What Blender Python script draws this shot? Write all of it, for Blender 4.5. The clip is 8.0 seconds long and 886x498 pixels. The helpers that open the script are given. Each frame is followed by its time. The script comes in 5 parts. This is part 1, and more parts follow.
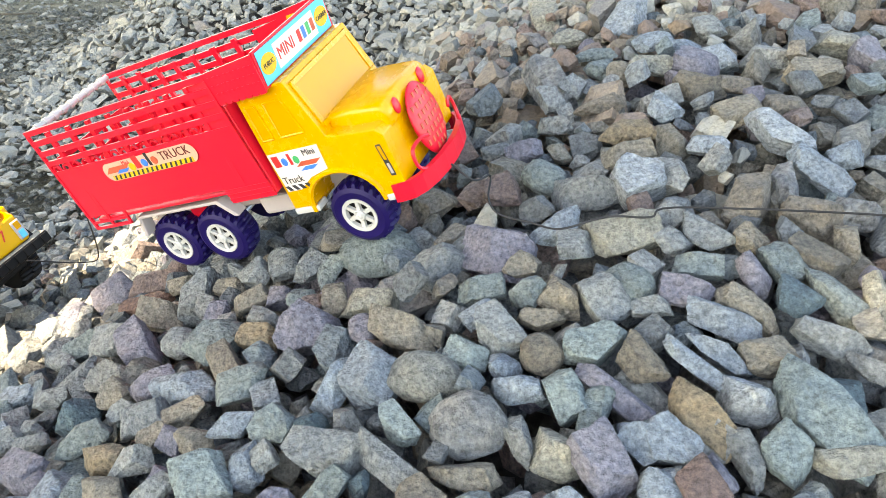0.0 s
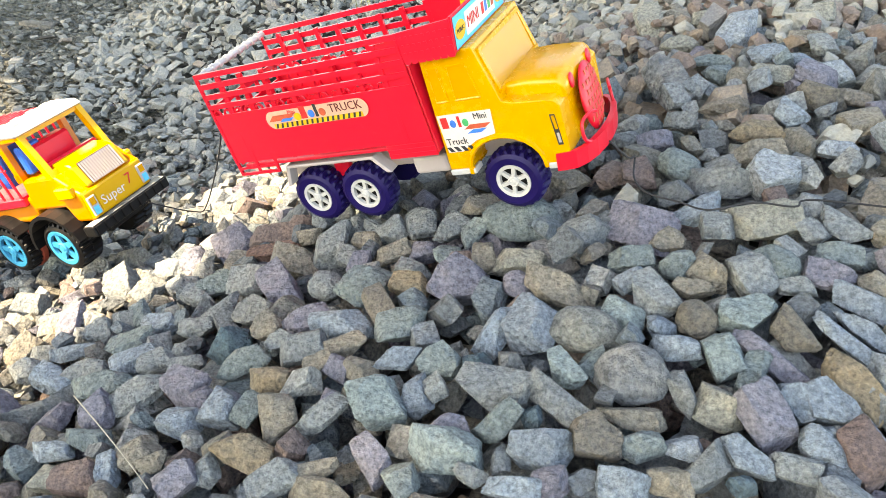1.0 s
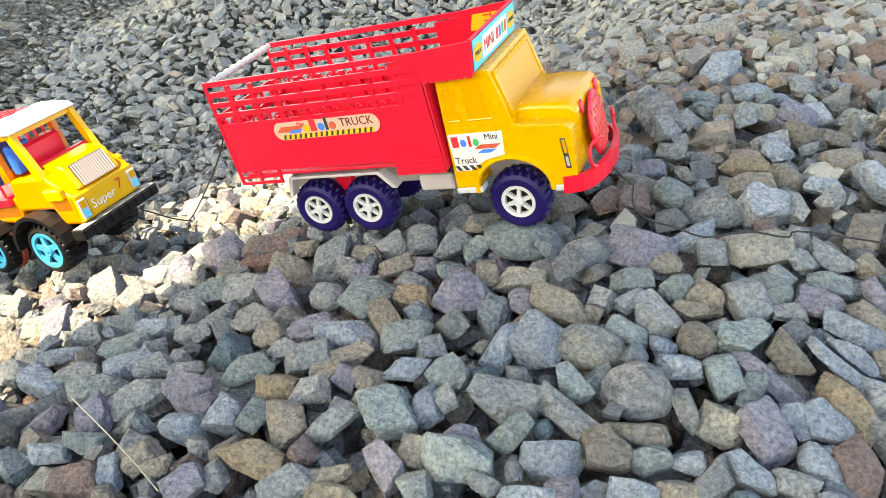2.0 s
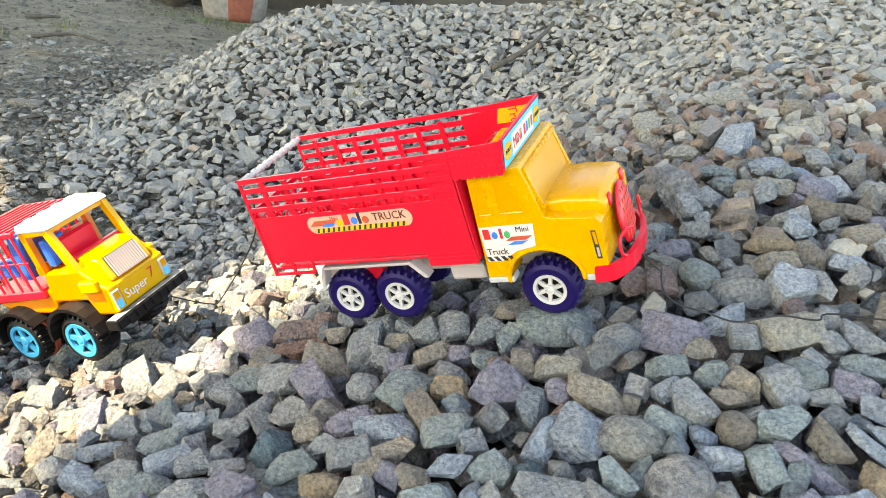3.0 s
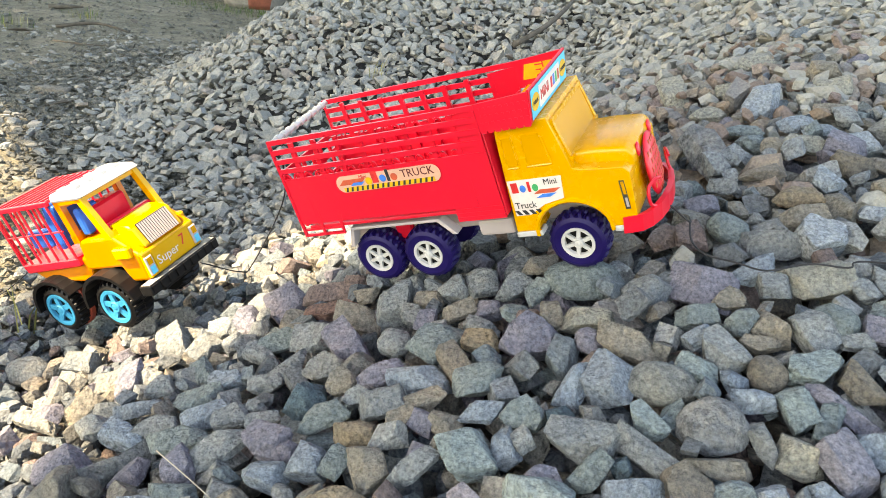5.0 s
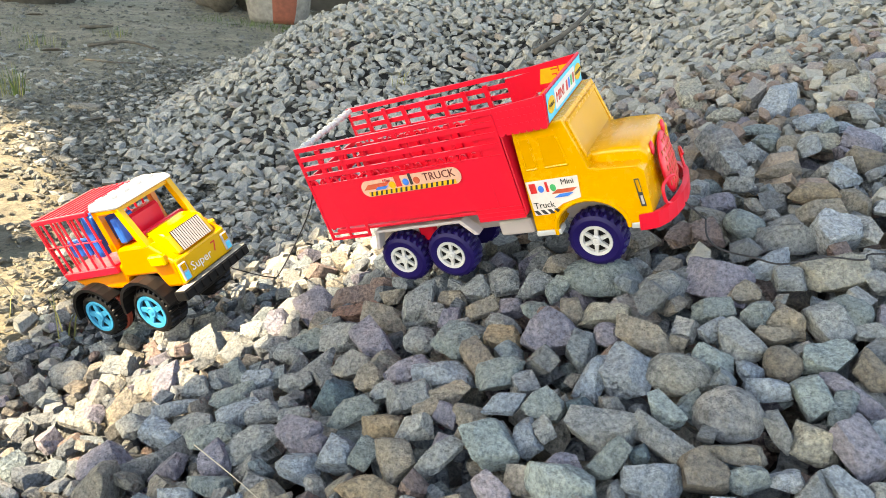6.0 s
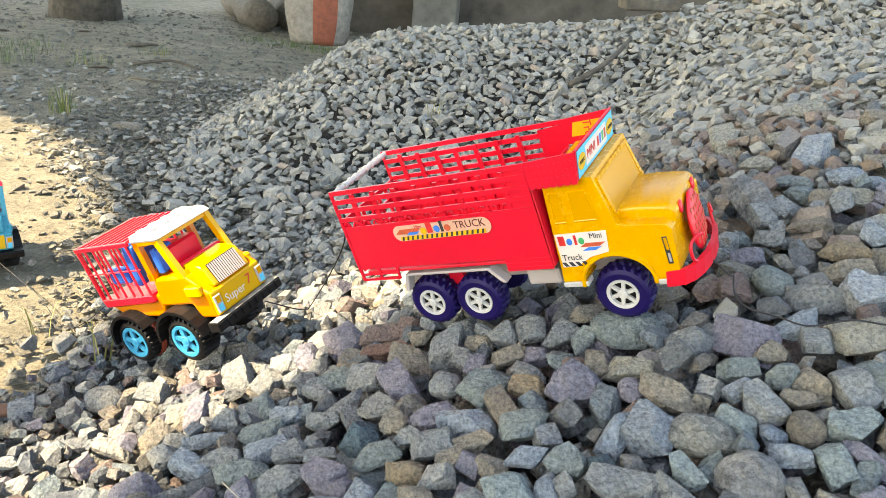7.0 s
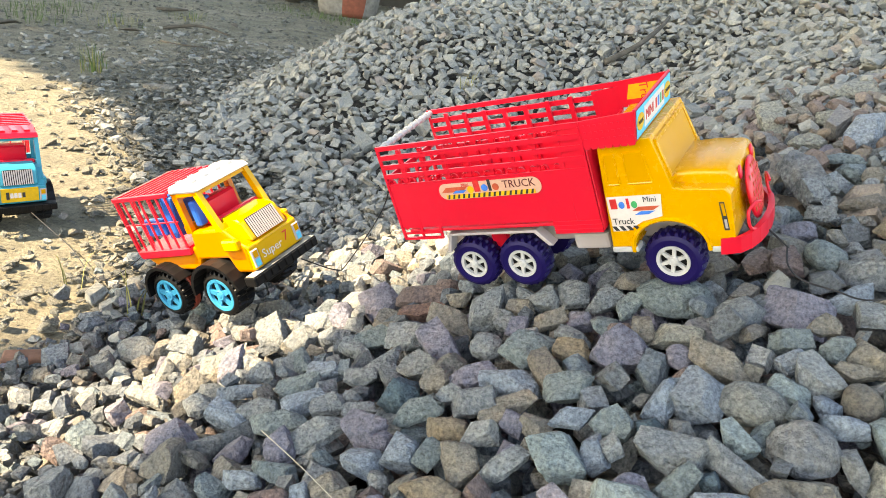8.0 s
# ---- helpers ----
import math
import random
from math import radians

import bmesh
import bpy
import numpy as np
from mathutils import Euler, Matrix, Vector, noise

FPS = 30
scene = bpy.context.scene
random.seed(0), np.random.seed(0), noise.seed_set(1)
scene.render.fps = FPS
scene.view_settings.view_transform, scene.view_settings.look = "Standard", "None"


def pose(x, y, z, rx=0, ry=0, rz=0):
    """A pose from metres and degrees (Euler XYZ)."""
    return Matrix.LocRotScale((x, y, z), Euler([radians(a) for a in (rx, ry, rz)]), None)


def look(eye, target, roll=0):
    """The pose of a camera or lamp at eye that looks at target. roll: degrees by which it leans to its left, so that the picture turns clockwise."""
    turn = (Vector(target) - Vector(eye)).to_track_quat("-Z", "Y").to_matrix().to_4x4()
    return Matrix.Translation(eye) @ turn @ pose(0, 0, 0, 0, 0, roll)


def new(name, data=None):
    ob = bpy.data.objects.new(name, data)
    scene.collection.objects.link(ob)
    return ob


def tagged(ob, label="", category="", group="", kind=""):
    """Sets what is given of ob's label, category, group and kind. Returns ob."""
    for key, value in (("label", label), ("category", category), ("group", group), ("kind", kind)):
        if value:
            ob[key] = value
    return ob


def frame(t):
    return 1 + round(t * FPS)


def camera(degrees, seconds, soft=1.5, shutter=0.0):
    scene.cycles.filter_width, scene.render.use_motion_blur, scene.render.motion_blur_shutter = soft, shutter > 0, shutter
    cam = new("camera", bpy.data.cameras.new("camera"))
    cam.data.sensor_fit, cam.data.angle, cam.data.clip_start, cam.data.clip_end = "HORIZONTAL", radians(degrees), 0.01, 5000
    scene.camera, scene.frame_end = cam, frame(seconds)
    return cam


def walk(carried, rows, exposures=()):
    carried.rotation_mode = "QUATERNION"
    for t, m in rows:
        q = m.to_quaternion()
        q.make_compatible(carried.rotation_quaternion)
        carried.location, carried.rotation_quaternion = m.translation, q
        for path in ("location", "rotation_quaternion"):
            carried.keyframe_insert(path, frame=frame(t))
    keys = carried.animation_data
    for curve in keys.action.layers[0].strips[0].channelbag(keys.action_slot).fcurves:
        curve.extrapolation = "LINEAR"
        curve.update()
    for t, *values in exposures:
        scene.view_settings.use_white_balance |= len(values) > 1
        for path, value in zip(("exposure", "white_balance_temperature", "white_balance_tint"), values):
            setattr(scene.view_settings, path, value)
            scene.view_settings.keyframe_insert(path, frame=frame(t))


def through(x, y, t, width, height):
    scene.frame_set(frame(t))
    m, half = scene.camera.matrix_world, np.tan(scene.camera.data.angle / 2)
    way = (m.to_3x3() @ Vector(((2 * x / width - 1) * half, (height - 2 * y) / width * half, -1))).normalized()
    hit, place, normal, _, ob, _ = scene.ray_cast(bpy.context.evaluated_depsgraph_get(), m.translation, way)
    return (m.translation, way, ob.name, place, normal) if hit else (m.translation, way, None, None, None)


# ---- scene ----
import itertools

# ---- camera and its walk ----
cam = camera(59.6, 8.0, 0.6)
METRES, EYE, TILT, LEAN, TURN = 0.37, 0.60, -28.0, 0.0, 0.0
ROWS = [
    (0.0, 0.0, 0.0, 0.0, -0.0, 0.0, -0.0),
    (0.5, -0.0724, -0.0528, -0.0483, 5.06, -0.35, -2.9),
    (1.0, -0.3074, -0.1053, -0.1092, -0.19, 0.59, -5.65),
    (1.2, -0.4122, -0.1314, -0.1215, 0.3, 1.01, -6.87),
    (2.3, -0.4255, -0.1337, -0.1465, -5.06, 3.14, -7.34),
    (2.5, -0.4418, -0.1398, -0.1049, -5.11, 3.34, -6.71),
    (3.0, -0.4907, -0.1712, -0.0609, -3.17, 6.4, -6.33),
    (3.5, -0.5173, -0.163, -0.0862, -1.73, 6.28, -6.26),
    (4.0, -0.4968, -0.1493, -0.1044, -2.03, 5.46, -6.16),
    (4.5, -0.5035, -0.1501, -0.1254, -1.92, 5.39, -5.96),
    (6.0, -0.4891, -0.2384, -0.1668, 0.49, 5.9, -5.01),
    (6.5, -0.4986, -0.2658, -0.1281, 2.1, 6.6, -5.43),
    (7.0, -0.4914, -0.2799, -0.1004, 2.54, 7.02, -7.1),
    (7.5, -0.497, -0.2665, -0.1528, 2.21, 6.31, -9.27),
    (8.0, -0.5587, -0.25, -0.1637, 3.43, 5.53, -9.72),
]
walk(cam, [(t, pose(0, 0, EYE, TILT, LEAN, TURN) @ pose(METRES * x, METRES * y, METRES * z, 90 + pitch, roll, yaw)) for t, x, y, z, yaw, pitch, roll in ROWS], exposures=[(0.0, 3.28, 9400, 10), (1.0, 3.15, 9400, 10), (3.0, 3.04, 9400, 10), (6.0, 2.88, 9400, 10), (8.0, 2.86, 9400, 10)])

# ---- world, sun, exposure ----
SUN_TO = Vector((-0.62, -0.26, 0.74)).normalized()
world = bpy.data.worlds.new("world")
scene.world = world
world.use_nodes = True
sky = world.node_tree.nodes.new("ShaderNodeTexSky")
sky.sky_type, sky.sun_disc = "NISHITA", False
sky.sun_elevation = math.asin(SUN_TO.z)
sky.sun_rotation = math.atan2(SUN_TO.x, SUN_TO.y)
bg = world.node_tree.nodes["Background"]
world.node_tree.links.new(sky.outputs[0], bg.inputs[0])
bg.inputs[1].default_value = 0.15
sun = new("sun", bpy.data.lights.new("sun", "SUN"))
sun.data.energy, sun.data.angle, sun.data.color = 3.5, radians(0.53), (1.0, 0.93, 0.82)
sun.matrix_world = look(SUN_TO * 20, (0, 0, 0))


# ---- materials ----
def material(name, rough=0.5, metal=0.0):
    m = bpy.data.materials.new(name)
    m.use_nodes = True
    b = m.node_tree.nodes["Principled BSDF"]
    b.inputs["Roughness"].default_value, b.inputs["Metallic"].default_value = rough, metal
    return m, m.node_tree.nodes, m.node_tree.links, b


def ramp(nodes, stops):
    r = nodes.new("ShaderNodeValToRGB")
    e = r.color_ramp.elements
    while len(e) < len(stops):
        e.new(0.5)
    for i, (p, c) in enumerate(stops):
        e[i].position, e[i].color = p, (*c, 1)
    return r


def noise_tex(nodes, links, coord, scale, detail=4.0, rough=0.6):
    n = nodes.new("ShaderNodeTexNoise")
    n.inputs["Scale"].default_value, n.inputs["Detail"].default_value, n.inputs["Roughness"].default_value = scale, detail, rough
    links.new(coord, n.inputs["Vector"])
    return n


def mixed(nodes, links, kind, fac, a, b):
    x = nodes.new("ShaderNodeMix")
    x.data_type, x.blend_type = "RGBA", kind
    for sock, v in ((x.inputs[0], fac), (x.inputs[6], a), (x.inputs[7], b)):
        if isinstance(v, (int, float)):
            sock.default_value = v
        elif isinstance(v, tuple):
            sock.default_value = (*v, 1)
        else:
            links.new(v, sock)
    return x.outputs[2]


def bumped(nodes, links, b, height, strength, distance):
    n = nodes.new("ShaderNodeBump")
    n.inputs["Strength"].default_value, n.inputs["Distance"].default_value = strength, distance
    links.new(height, n.inputs["Height"])
    links.new(n.outputs[0], b.inputs["Normal"])


GREYS = [(0.0, (0.195, 0.205, 0.205)), (0.1, (0.305, 0.295, 0.265)), (0.22, (0.22, 0.255, 0.265)), (0.34, (0.35, 0.365, 0.36)), (0.46, (0.285, 0.255, 0.205)),
         (0.56, (0.21, 0.23, 0.245)), (0.66, (0.415, 0.405, 0.37)), (0.76, (0.33, 0.28, 0.22)), (0.84, (0.265, 0.24, 0.275)), (0.90, (0.25, 0.30, 0.30)), (0.95, (0.32, 0.225, 0.19)), (1.0, (0.46, 0.43, 0.37))]


def stone_material(name, source, stops, grain=1.0, relief=1.0, speckle=0.95, tint=(0.575, 0.6, 0.64)):
    """Crushed rock: each piece takes its own grey; speckle, stains and a rough relief."""
    m, n, l, b = material(name, 0.82)
    tex = n.new("ShaderNodeTexCoord").outputs["Object"]
    pos = n.new("ShaderNodeNewGeometry")
    coord = pos.outputs["Position"]
    rnd = n.new("ShaderNodeObjectInfo").outputs["Random"] if source == "object" else pos.outputs["Random Per Island"]
    base = ramp(n, [(p, tuple(k * v for k, v in zip(tint, c))) for p, c in stops])
    base.color_ramp.interpolation = "CONSTANT" if len(stops) > 4 else "LINEAR"
    l.new(rnd, base.inputs[0])
    blot = noise_tex(n, l, coord, 34.0, 5, 0.65)
    speck = noise_tex(n, l, coord, 300.0 * grain, 5, 0.75)
    r1 = ramp(n, [(0.28, (0.66, 0.72, 0.8)), (0.42, (0.92, 0.95, 0.98)), (0.58, (1.08, 1.06, 1.02)), (0.74, (1.42, 1.32, 1.18))])
    l.new(blot.outputs[0], r1.inputs[0])
    r2 = ramp(n, [(0.33, (0.42, 0.42, 0.43)), (0.5, (1.0, 1.0, 1.0)), (0.68, (1.6, 1.58, 1.54))])
    l.new(speck.outputs[0], r2.inputs[0])
    c = mixed(n, l, "MULTIPLY", 1.0, base.outputs[0], r1.outputs[0])
    c = mixed(n, l, "MULTIPLY", speckle, c, r2.outputs[0])
    l.new(c, b.inputs["Base Color"])
    h = noise_tex(n, l, coord, 160.0 * grain, 6, 0.65)
    h2 = noise_tex(n, l, coord, 45.0, 3, 0.55)
    add = n.new("ShaderNodeMath")
    add.operation = "MULTIPLY_ADD"
    l.new(h2.outputs[0], add.inputs[0])
    add.inputs[1].default_value = 1.6
    l.new(h.outputs[0], add.inputs[2])
    bumped(n, l, b, add.outputs[0], 1.0, 0.010 * relief)
    return m


def plastic(name, colour, rough=0.28, mottled=0.06, through=0.0):
    """Moulded toy plastic with slight colour drift, dust and a soft waviness."""
    m, n, l, b = material(name, rough)
    coord = n.new("ShaderNodeTexCoord").outputs["Object"]
    drift = noise_tex(n, l, coord, 22.0, 3)
    lo, hi = tuple(v * (1 - mottled) for v in colour), tuple(min(1.0, v * (1 + mottled)) for v in colour)
    r = ramp(n, [(0.3, lo), (0.7, hi)])
    l.new(drift.outputs[0], r.inputs[0])
    dust = noise_tex(n, l, coord, 95.0, 5, 0.7)
    rd = ramp(n, [(0.6, (0, 0, 0)), (0.85, (0.04, 0.04, 0.04))])
    l.new(dust.outputs[0], rd.inputs[0])
    l.new(mixed(n, l, "MIX", rd.outputs[0], r.outputs[0], (0.42, 0.37, 0.3)), b.inputs["Base Color"])
    rr = ramp(n, [(0.4, (rough,) * 3), (0.8, (min(1, rough + 0.1),) * 3)])
    l.new(dust.outputs[0], rr.inputs[0])
    l.new(rr.outputs[0], b.inputs["Roughness"])
    b.inputs["Specular IOR Level"].default_value = 0.4
    b.inputs["Subsurface Weight"].default_value = through
    b.inputs["Subsurface Radius"].default_value = (0.006, 0.003, 0.002)
    bumped(n, l, b, noise_tex(n, l, coord, 40.0, 1).outputs[0], 0.03, 0.002)
    return m


def plain(name, colour, rough=0.6, scale=60.0, vary=0.2, relief=0.0, metal=0.0):
    m, n, l, b = material(name, rough, metal)
    coord = n.new("ShaderNodeTexCoord").outputs["Object"]
    t = noise_tex(n, l, coord, scale, 5)
    r = ramp(n, [(0.3, tuple(v * (1 - vary) for v in colour)), (0.7, tuple(min(1, v * (1 + vary)) for v in colour))])
    l.new(t.outputs[0], r.inputs[0])
    l.new(r.outputs[0], b.inputs["Base Color"])
    if relief:
        bumped(n, l, b, t.outputs[0], 0.6, relief)
    return m


def soil_material():
    m, n, l, b = material("dry_soil", 0.95)
    coord = n.new("ShaderNodeNewGeometry").outputs["Position"]
    big = noise_tex(n, l, coord, 1.6, 4)
    mid = noise_tex(n, l, coord, 14.0, 6, 0.7)
    fine = noise_tex(n, l, coord, 130.0, 6, 0.75)
    r1 = ramp(n, [(0.3, (0.15, 0.134, 0.098)), (0.5, (0.26, 0.232, 0.168)), (0.72, (0.37, 0.333, 0.245))])
    l.new(mid.outputs[0], r1.inputs[0])
    r0 = ramp(n, [(0.42, (0.0,) * 3), (0.68, (0.5,) * 3)])
    l.new(big.outputs[0], r0.inputs[0])
    c = mixed(n, l, "MIX", r0.outputs[0], r1.outputs[0], (0.102, 0.115, 0.07))
    r2 = ramp(n, [(0.3, (0.4,) * 3), (0.5, (1.0,) * 3), (0.72, (1.5,) * 3)])
    l.new(fine.outputs[0], r2.inputs[0])
    l.new(mixed(n, l, "MULTIPLY", 1.0, c, r2.outputs[0]), b.inputs["Base Color"])
    add = n.new("ShaderNodeMath")
    l.new(mid.outputs[0], add.inputs[0])
    l.new(fine.outputs[0], add.inputs[1])
    bumped(n, l, b, add.outputs[0], 1.0, 0.022)
    return m


STONE = stone_material("crushed_stone", "object", GREYS)
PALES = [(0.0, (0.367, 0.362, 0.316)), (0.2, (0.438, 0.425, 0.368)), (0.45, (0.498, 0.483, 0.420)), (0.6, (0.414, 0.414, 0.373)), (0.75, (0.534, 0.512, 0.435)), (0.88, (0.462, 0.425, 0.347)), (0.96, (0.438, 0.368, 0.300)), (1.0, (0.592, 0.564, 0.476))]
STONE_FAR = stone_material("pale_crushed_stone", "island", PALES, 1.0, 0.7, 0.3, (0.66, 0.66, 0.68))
STONE_LOOSE = stone_material("crushed_stone_loose", "island", GREYS)
STONE_SHADES = {
    "grey": stone_material("grey_stone", "object", [(0.0, (0.27, 0.28, 0.27)), (1.0, (0.36, 0.37, 0.35))]),
    "green": stone_material("green_grey_stone", "object", [(0.0, (0.23, 0.27, 0.255)), (1.0, (0.29, 0.33, 0.31))]),
    "pale": stone_material("pale_stone", "object", [(0.0, (0.31, 0.29, 0.245)), (1.0, (0.38, 0.36, 0.31))]),
    "tan": stone_material("tan_stone", "object", [(0.0, (0.33, 0.28, 0.21)), (1.0, (0.38, 0.32, 0.24))]),
    "red": stone_material("reddish_stone", "object", [(0.0, (0.25, 0.16, 0.135)), (1.0, (0.29, 0.21, 0.185))]),
    "purple": stone_material("purplish_stone", "object", [(0.0, (0.27, 0.25, 0.29)), (1.0, (0.32, 0.30, 0.34))]),
    "dark": stone_material("dark_teal_stone", "object", [(0.0, (0.10, 0.16, 0.18)), (1.0, (0.12, 0.18, 0.205))]),
    "rust": stone_material("brick_red_stone", "object", [(0.0, (0.24, 0.115, 0.08)), (1.0, (0.28, 0.15, 0.11))]),
    "ochre": stone_material("ochre_stone", "object", [(0.0, (0.34, 0.25, 0.15)), (1.0, (0.40, 0.30, 0.19))]),
    "brown": stone_material("brown_stone", "object", [(0.0, (0.22, 0.185, 0.14)), (1.0, (0.28, 0.235, 0.185))]),
    "violet": stone_material("violet_grey_stone", "object", [(0.0, (0.25, 0.235, 0.275)), (1.0, (0.30, 0.28, 0.32))]),
    "cream": stone_material("cream_stone", "object", [(0.0, (0.40, 0.37, 0.29)), (1.0, (0.45, 0.42, 0.34))]),
    "white": stone_material("whitish_stone", "object", [(0.0, (0.42, 0.45, 0.46)), (1.0, (0.48, 0.51, 0.52))]),
    "teal": stone_material("pale_teal_stone", "object", [(0.0, (0.29, 0.35, 0.335)), (1.0, (0.36, 0.42, 0.395))]),
    "round": stone_material("smooth_grey_stone", "object", [(0.0, (0.30, 0.30, 0.265)), (1.0, (0.33, 0.33, 0.295))]),
    "pitted": stone_material("pitted_stone", "object", [(0.0, (0.33, 0.33, 0.32)), (1.0, (0.37, 0.36, 0.35))], 0.55, 2.4),
    "blue": stone_material("blue_grey_stone", "object", [(0.0, (0.30, 0.34, 0.37)), (1.0, (0.38, 0.43, 0.46))]),
}
WARMS = [(0.0, (0.36, 0.28, 0.235)), (0.2, (0.40, 0.34, 0.28)), (0.4, (0.30, 0.225, 0.19)), (0.55, (0.36, 0.345, 0.33)), (0.7, (0.34, 0.26, 0.19)), (0.85, (0.42, 0.36, 0.325)), (1.0, (0.27, 0.26, 0.27))]
STONE_WARM = stone_material("warm_crushed_stone", "island", WARMS, 1.0, 1.0, 0.5, (0.66, 0.63, 0.62))
SOIL = soil_material()
CRUMB = stone_material("soil_crumb", "island", [(0.0, (0.18, 0.165, 0.13)), (0.5, (0.26, 0.24, 0.19)), (1.0, (0.33, 0.31, 0.25))])
# coloured near black to stand for the shade deep between the stones
GAP_SHADE = plain("dark_gap_fill", (0.06, 0.057, 0.052), 0.95, 160, 0.5, 0.006)
RED = plastic("red_plastic", (0.62, 0.008, 0.026), 0.3, 0.05, 0.12)
YELLOW = plastic("yellow_plastic", (0.62, 0.285, 0.004), 0.24, 0.03, 0.1)
AMBER = plastic("amber_plastic", (0.547, 0.242, 0.00318), 0.2, 0.04)
ORANGE = plastic("orange_plastic", (0.547, 0.153, 0.00255), 0.3)
LEMON = plastic("lemon_plastic", (0.573, 0.292, 0.00318), 0.3)
WHITE = plastic("white_plastic", (0.414, 0.403, 0.386), 0.35)
PINKISH = plastic("pinkish_white_plastic", (0.37, 0.319, 0.308), 0.4)
BLACK = plain("black_plastic", (0.005, 0.0048, 0.005), 0.45, 40, 0.4)
NAVY = plastic("navy_rubber", (0.00764, 0.00382, 0.0541), 0.42)
CYAN = plastic("cyan_plastic", (0.0112, 0.202, 0.348), 0.35)
TEAL = plastic("turquoise_plastic", (0.00672, 0.235, 0.308), 0.3)
BLUE = plastic("blue_plastic", (0.00764, 0.0955, 0.395), 0.3)
RUST = plastic("worn_red_plastic", (0.229, 0.0382, 0.0223), 0.5)
PAPER = plain("sticker_paper", (0.60, 0.53, 0.49), 0.4, 300, 0.06)
PEACH = plain("peach_paper", (0.56, 0.31, 0.22), 0.4, 300, 0.06)
INK_RUST_DARK = plain("dark_red_ink", (0.10, 0.012, 0.01), 0.5, 200, 0.2)
CHALKED = plain("chalky_plastic", (0.2, 0.19, 0.16), 0.8, 70, 0.75)
INK = plain("black_ink", (0.02, 0.02, 0.022), 0.5, 200, 0.2)
INK_RED = plain("red_ink", (0.55, 0.02, 0.02), 0.5, 200, 0.2)
INK_BLUE = plain("blue_ink", (0.015, 0.14, 0.50), 0.5, 200, 0.2)
INK_GREEN = plain("green_ink", (0.02, 0.30, 0.10), 0.5, 200, 0.2)
INK_YELLOW = plain("yellow_ink", (0.60, 0.33, 0.008), 0.5, 200, 0.1)
INK_CYAN = plain("cyan_ink", (0.03, 0.42, 0.60), 0.5, 200, 0.1)
INK_RUST = plain("rust_ink", (0.45, 0.07, 0.03), 0.5, 200, 0.2)
CHROME = plain("silver_print", (0.62, 0.62, 0.63), 0.3, 200, 0.1, 0, 0.5)
for dull in (BLACK, NAVY):
    dull.node_tree.nodes["Principled BSDF"].inputs["Specular IOR Level"].default_value = 0.18
THREAD = plain("black_thread", (0.012, 0.012, 0.014), 0.8, 400, 0.3)
BARK = plain("tree_bark", (0.066, 0.057, 0.045), 0.95, 22, 0.5, 0.02)
DEADWOOD = plain("dead_wood", (0.091, 0.077, 0.0595), 0.9, 40, 0.4, 0.006)
REDWOOD = plain("red_brown_wood", (0.189, 0.091, 0.056), 0.85, 50, 0.35, 0.004)
STRAW = plain("straw", (0.364, 0.329, 0.252), 0.8, 80, 0.2)
GRASS = plain("grass_blades", (0.07, 0.112, 0.0245), 0.7, 30, 0.4)
DRYGRASS = plain("dry_grass", (0.238, 0.224, 0.07), 0.8, 30, 0.3)
LEAFGREEN = plain("tree_leaves", (0.05, 0.10, 0.025), 0.6, 10, 0.4)
SACKING = plain("woven_sack", (0.204, 0.186, 0.162), 0.8, 30, 0.3, 0.004)
SACKRED = plain("sack_red_print", (0.216, 0.06, 0.033), 0.8, 35, 0.25, 0.004)
CONCRETE = plain("concrete", (0.126, 0.12, 0.105), 0.9, 12, 0.3, 0.006)
MUDWALL = plain("dark_mud_wall", (0.072, 0.063, 0.051), 0.95, 6, 0.45, 0.02)


# ---- mesh helpers ----
def mesh_of(name, bm, mat, smooth=False):
    me = bpy.data.meshes.new(name)
    bm.normal_update()
    bm.to_mesh(me)
    bm.free()
    for mm in (mat if isinstance(mat, (list, tuple)) else [mat]):
        me.materials.append(mm)
    if smooth:
        me.shade_smooth()
    return me


def part(name, bm, mat, parent=None, label="", smooth=False, at=None):
    ob = new(name, mesh_of(name, bm, mat, smooth))
    if parent is not None:
        ob.parent = parent
    if at is not None:
        ob.matrix_basis = at
    return tagged(ob, label)


def prism(pts, y0, y1, bm=None):
    """A polygon in the x-z plane, drawn out from y0 to y1."""
    bm = bm or bmesh.new()
    a = [bm.verts.new((x, y0, z)) for x, z in pts]
    b = [bm.verts.new((x, y1, z)) for x, z in pts]
    bm.faces.new(a)
    bm.faces.new(b[::-1])
    for i in range(len(pts)):
        j = (i + 1) % len(pts)
        bm.faces.new((a[j], a[i], b[i], b[j]))
    bmesh.ops.recalc_face_normals(bm, faces=bm.faces)
    return bm


def block(x0, x1, y0, y1, z0, z1, bm=None):
    return prism([(x0, z0), (x1, z0), (x1, z1), (x0, z1)], y0, y1, bm)


def soften(bm, width, segments=2):
    bmesh.ops.bevel(bm, geom=list(bm.edges), offset=width, segments=segments, affect="EDGES", profile=0.5, clamp_overlap=True)
    return bm


def lathe(profile, n, bm=None):
    """A profile of (radius, y) turned about the y axis."""
    bm = bm or bmesh.new()
    rings = []
    for r, y in profile:
        rings.append([bm.verts.new((r * math.cos(2 * math.pi * i / n), y, r * math.sin(2 * math.pi * i / n))) for i in range(n)])
    for a, b in zip(rings, rings[1:]):
        for i in range(n):
            bm.faces.new((a[i], a[(i + 1) % n], b[(i + 1) % n], b[i]))
    bm.faces.new(rings[0][::-1])
    bm.faces.new(rings[-1])
    bmesh.ops.recalc_face_normals(bm, faces=bm.faces)
    return bm


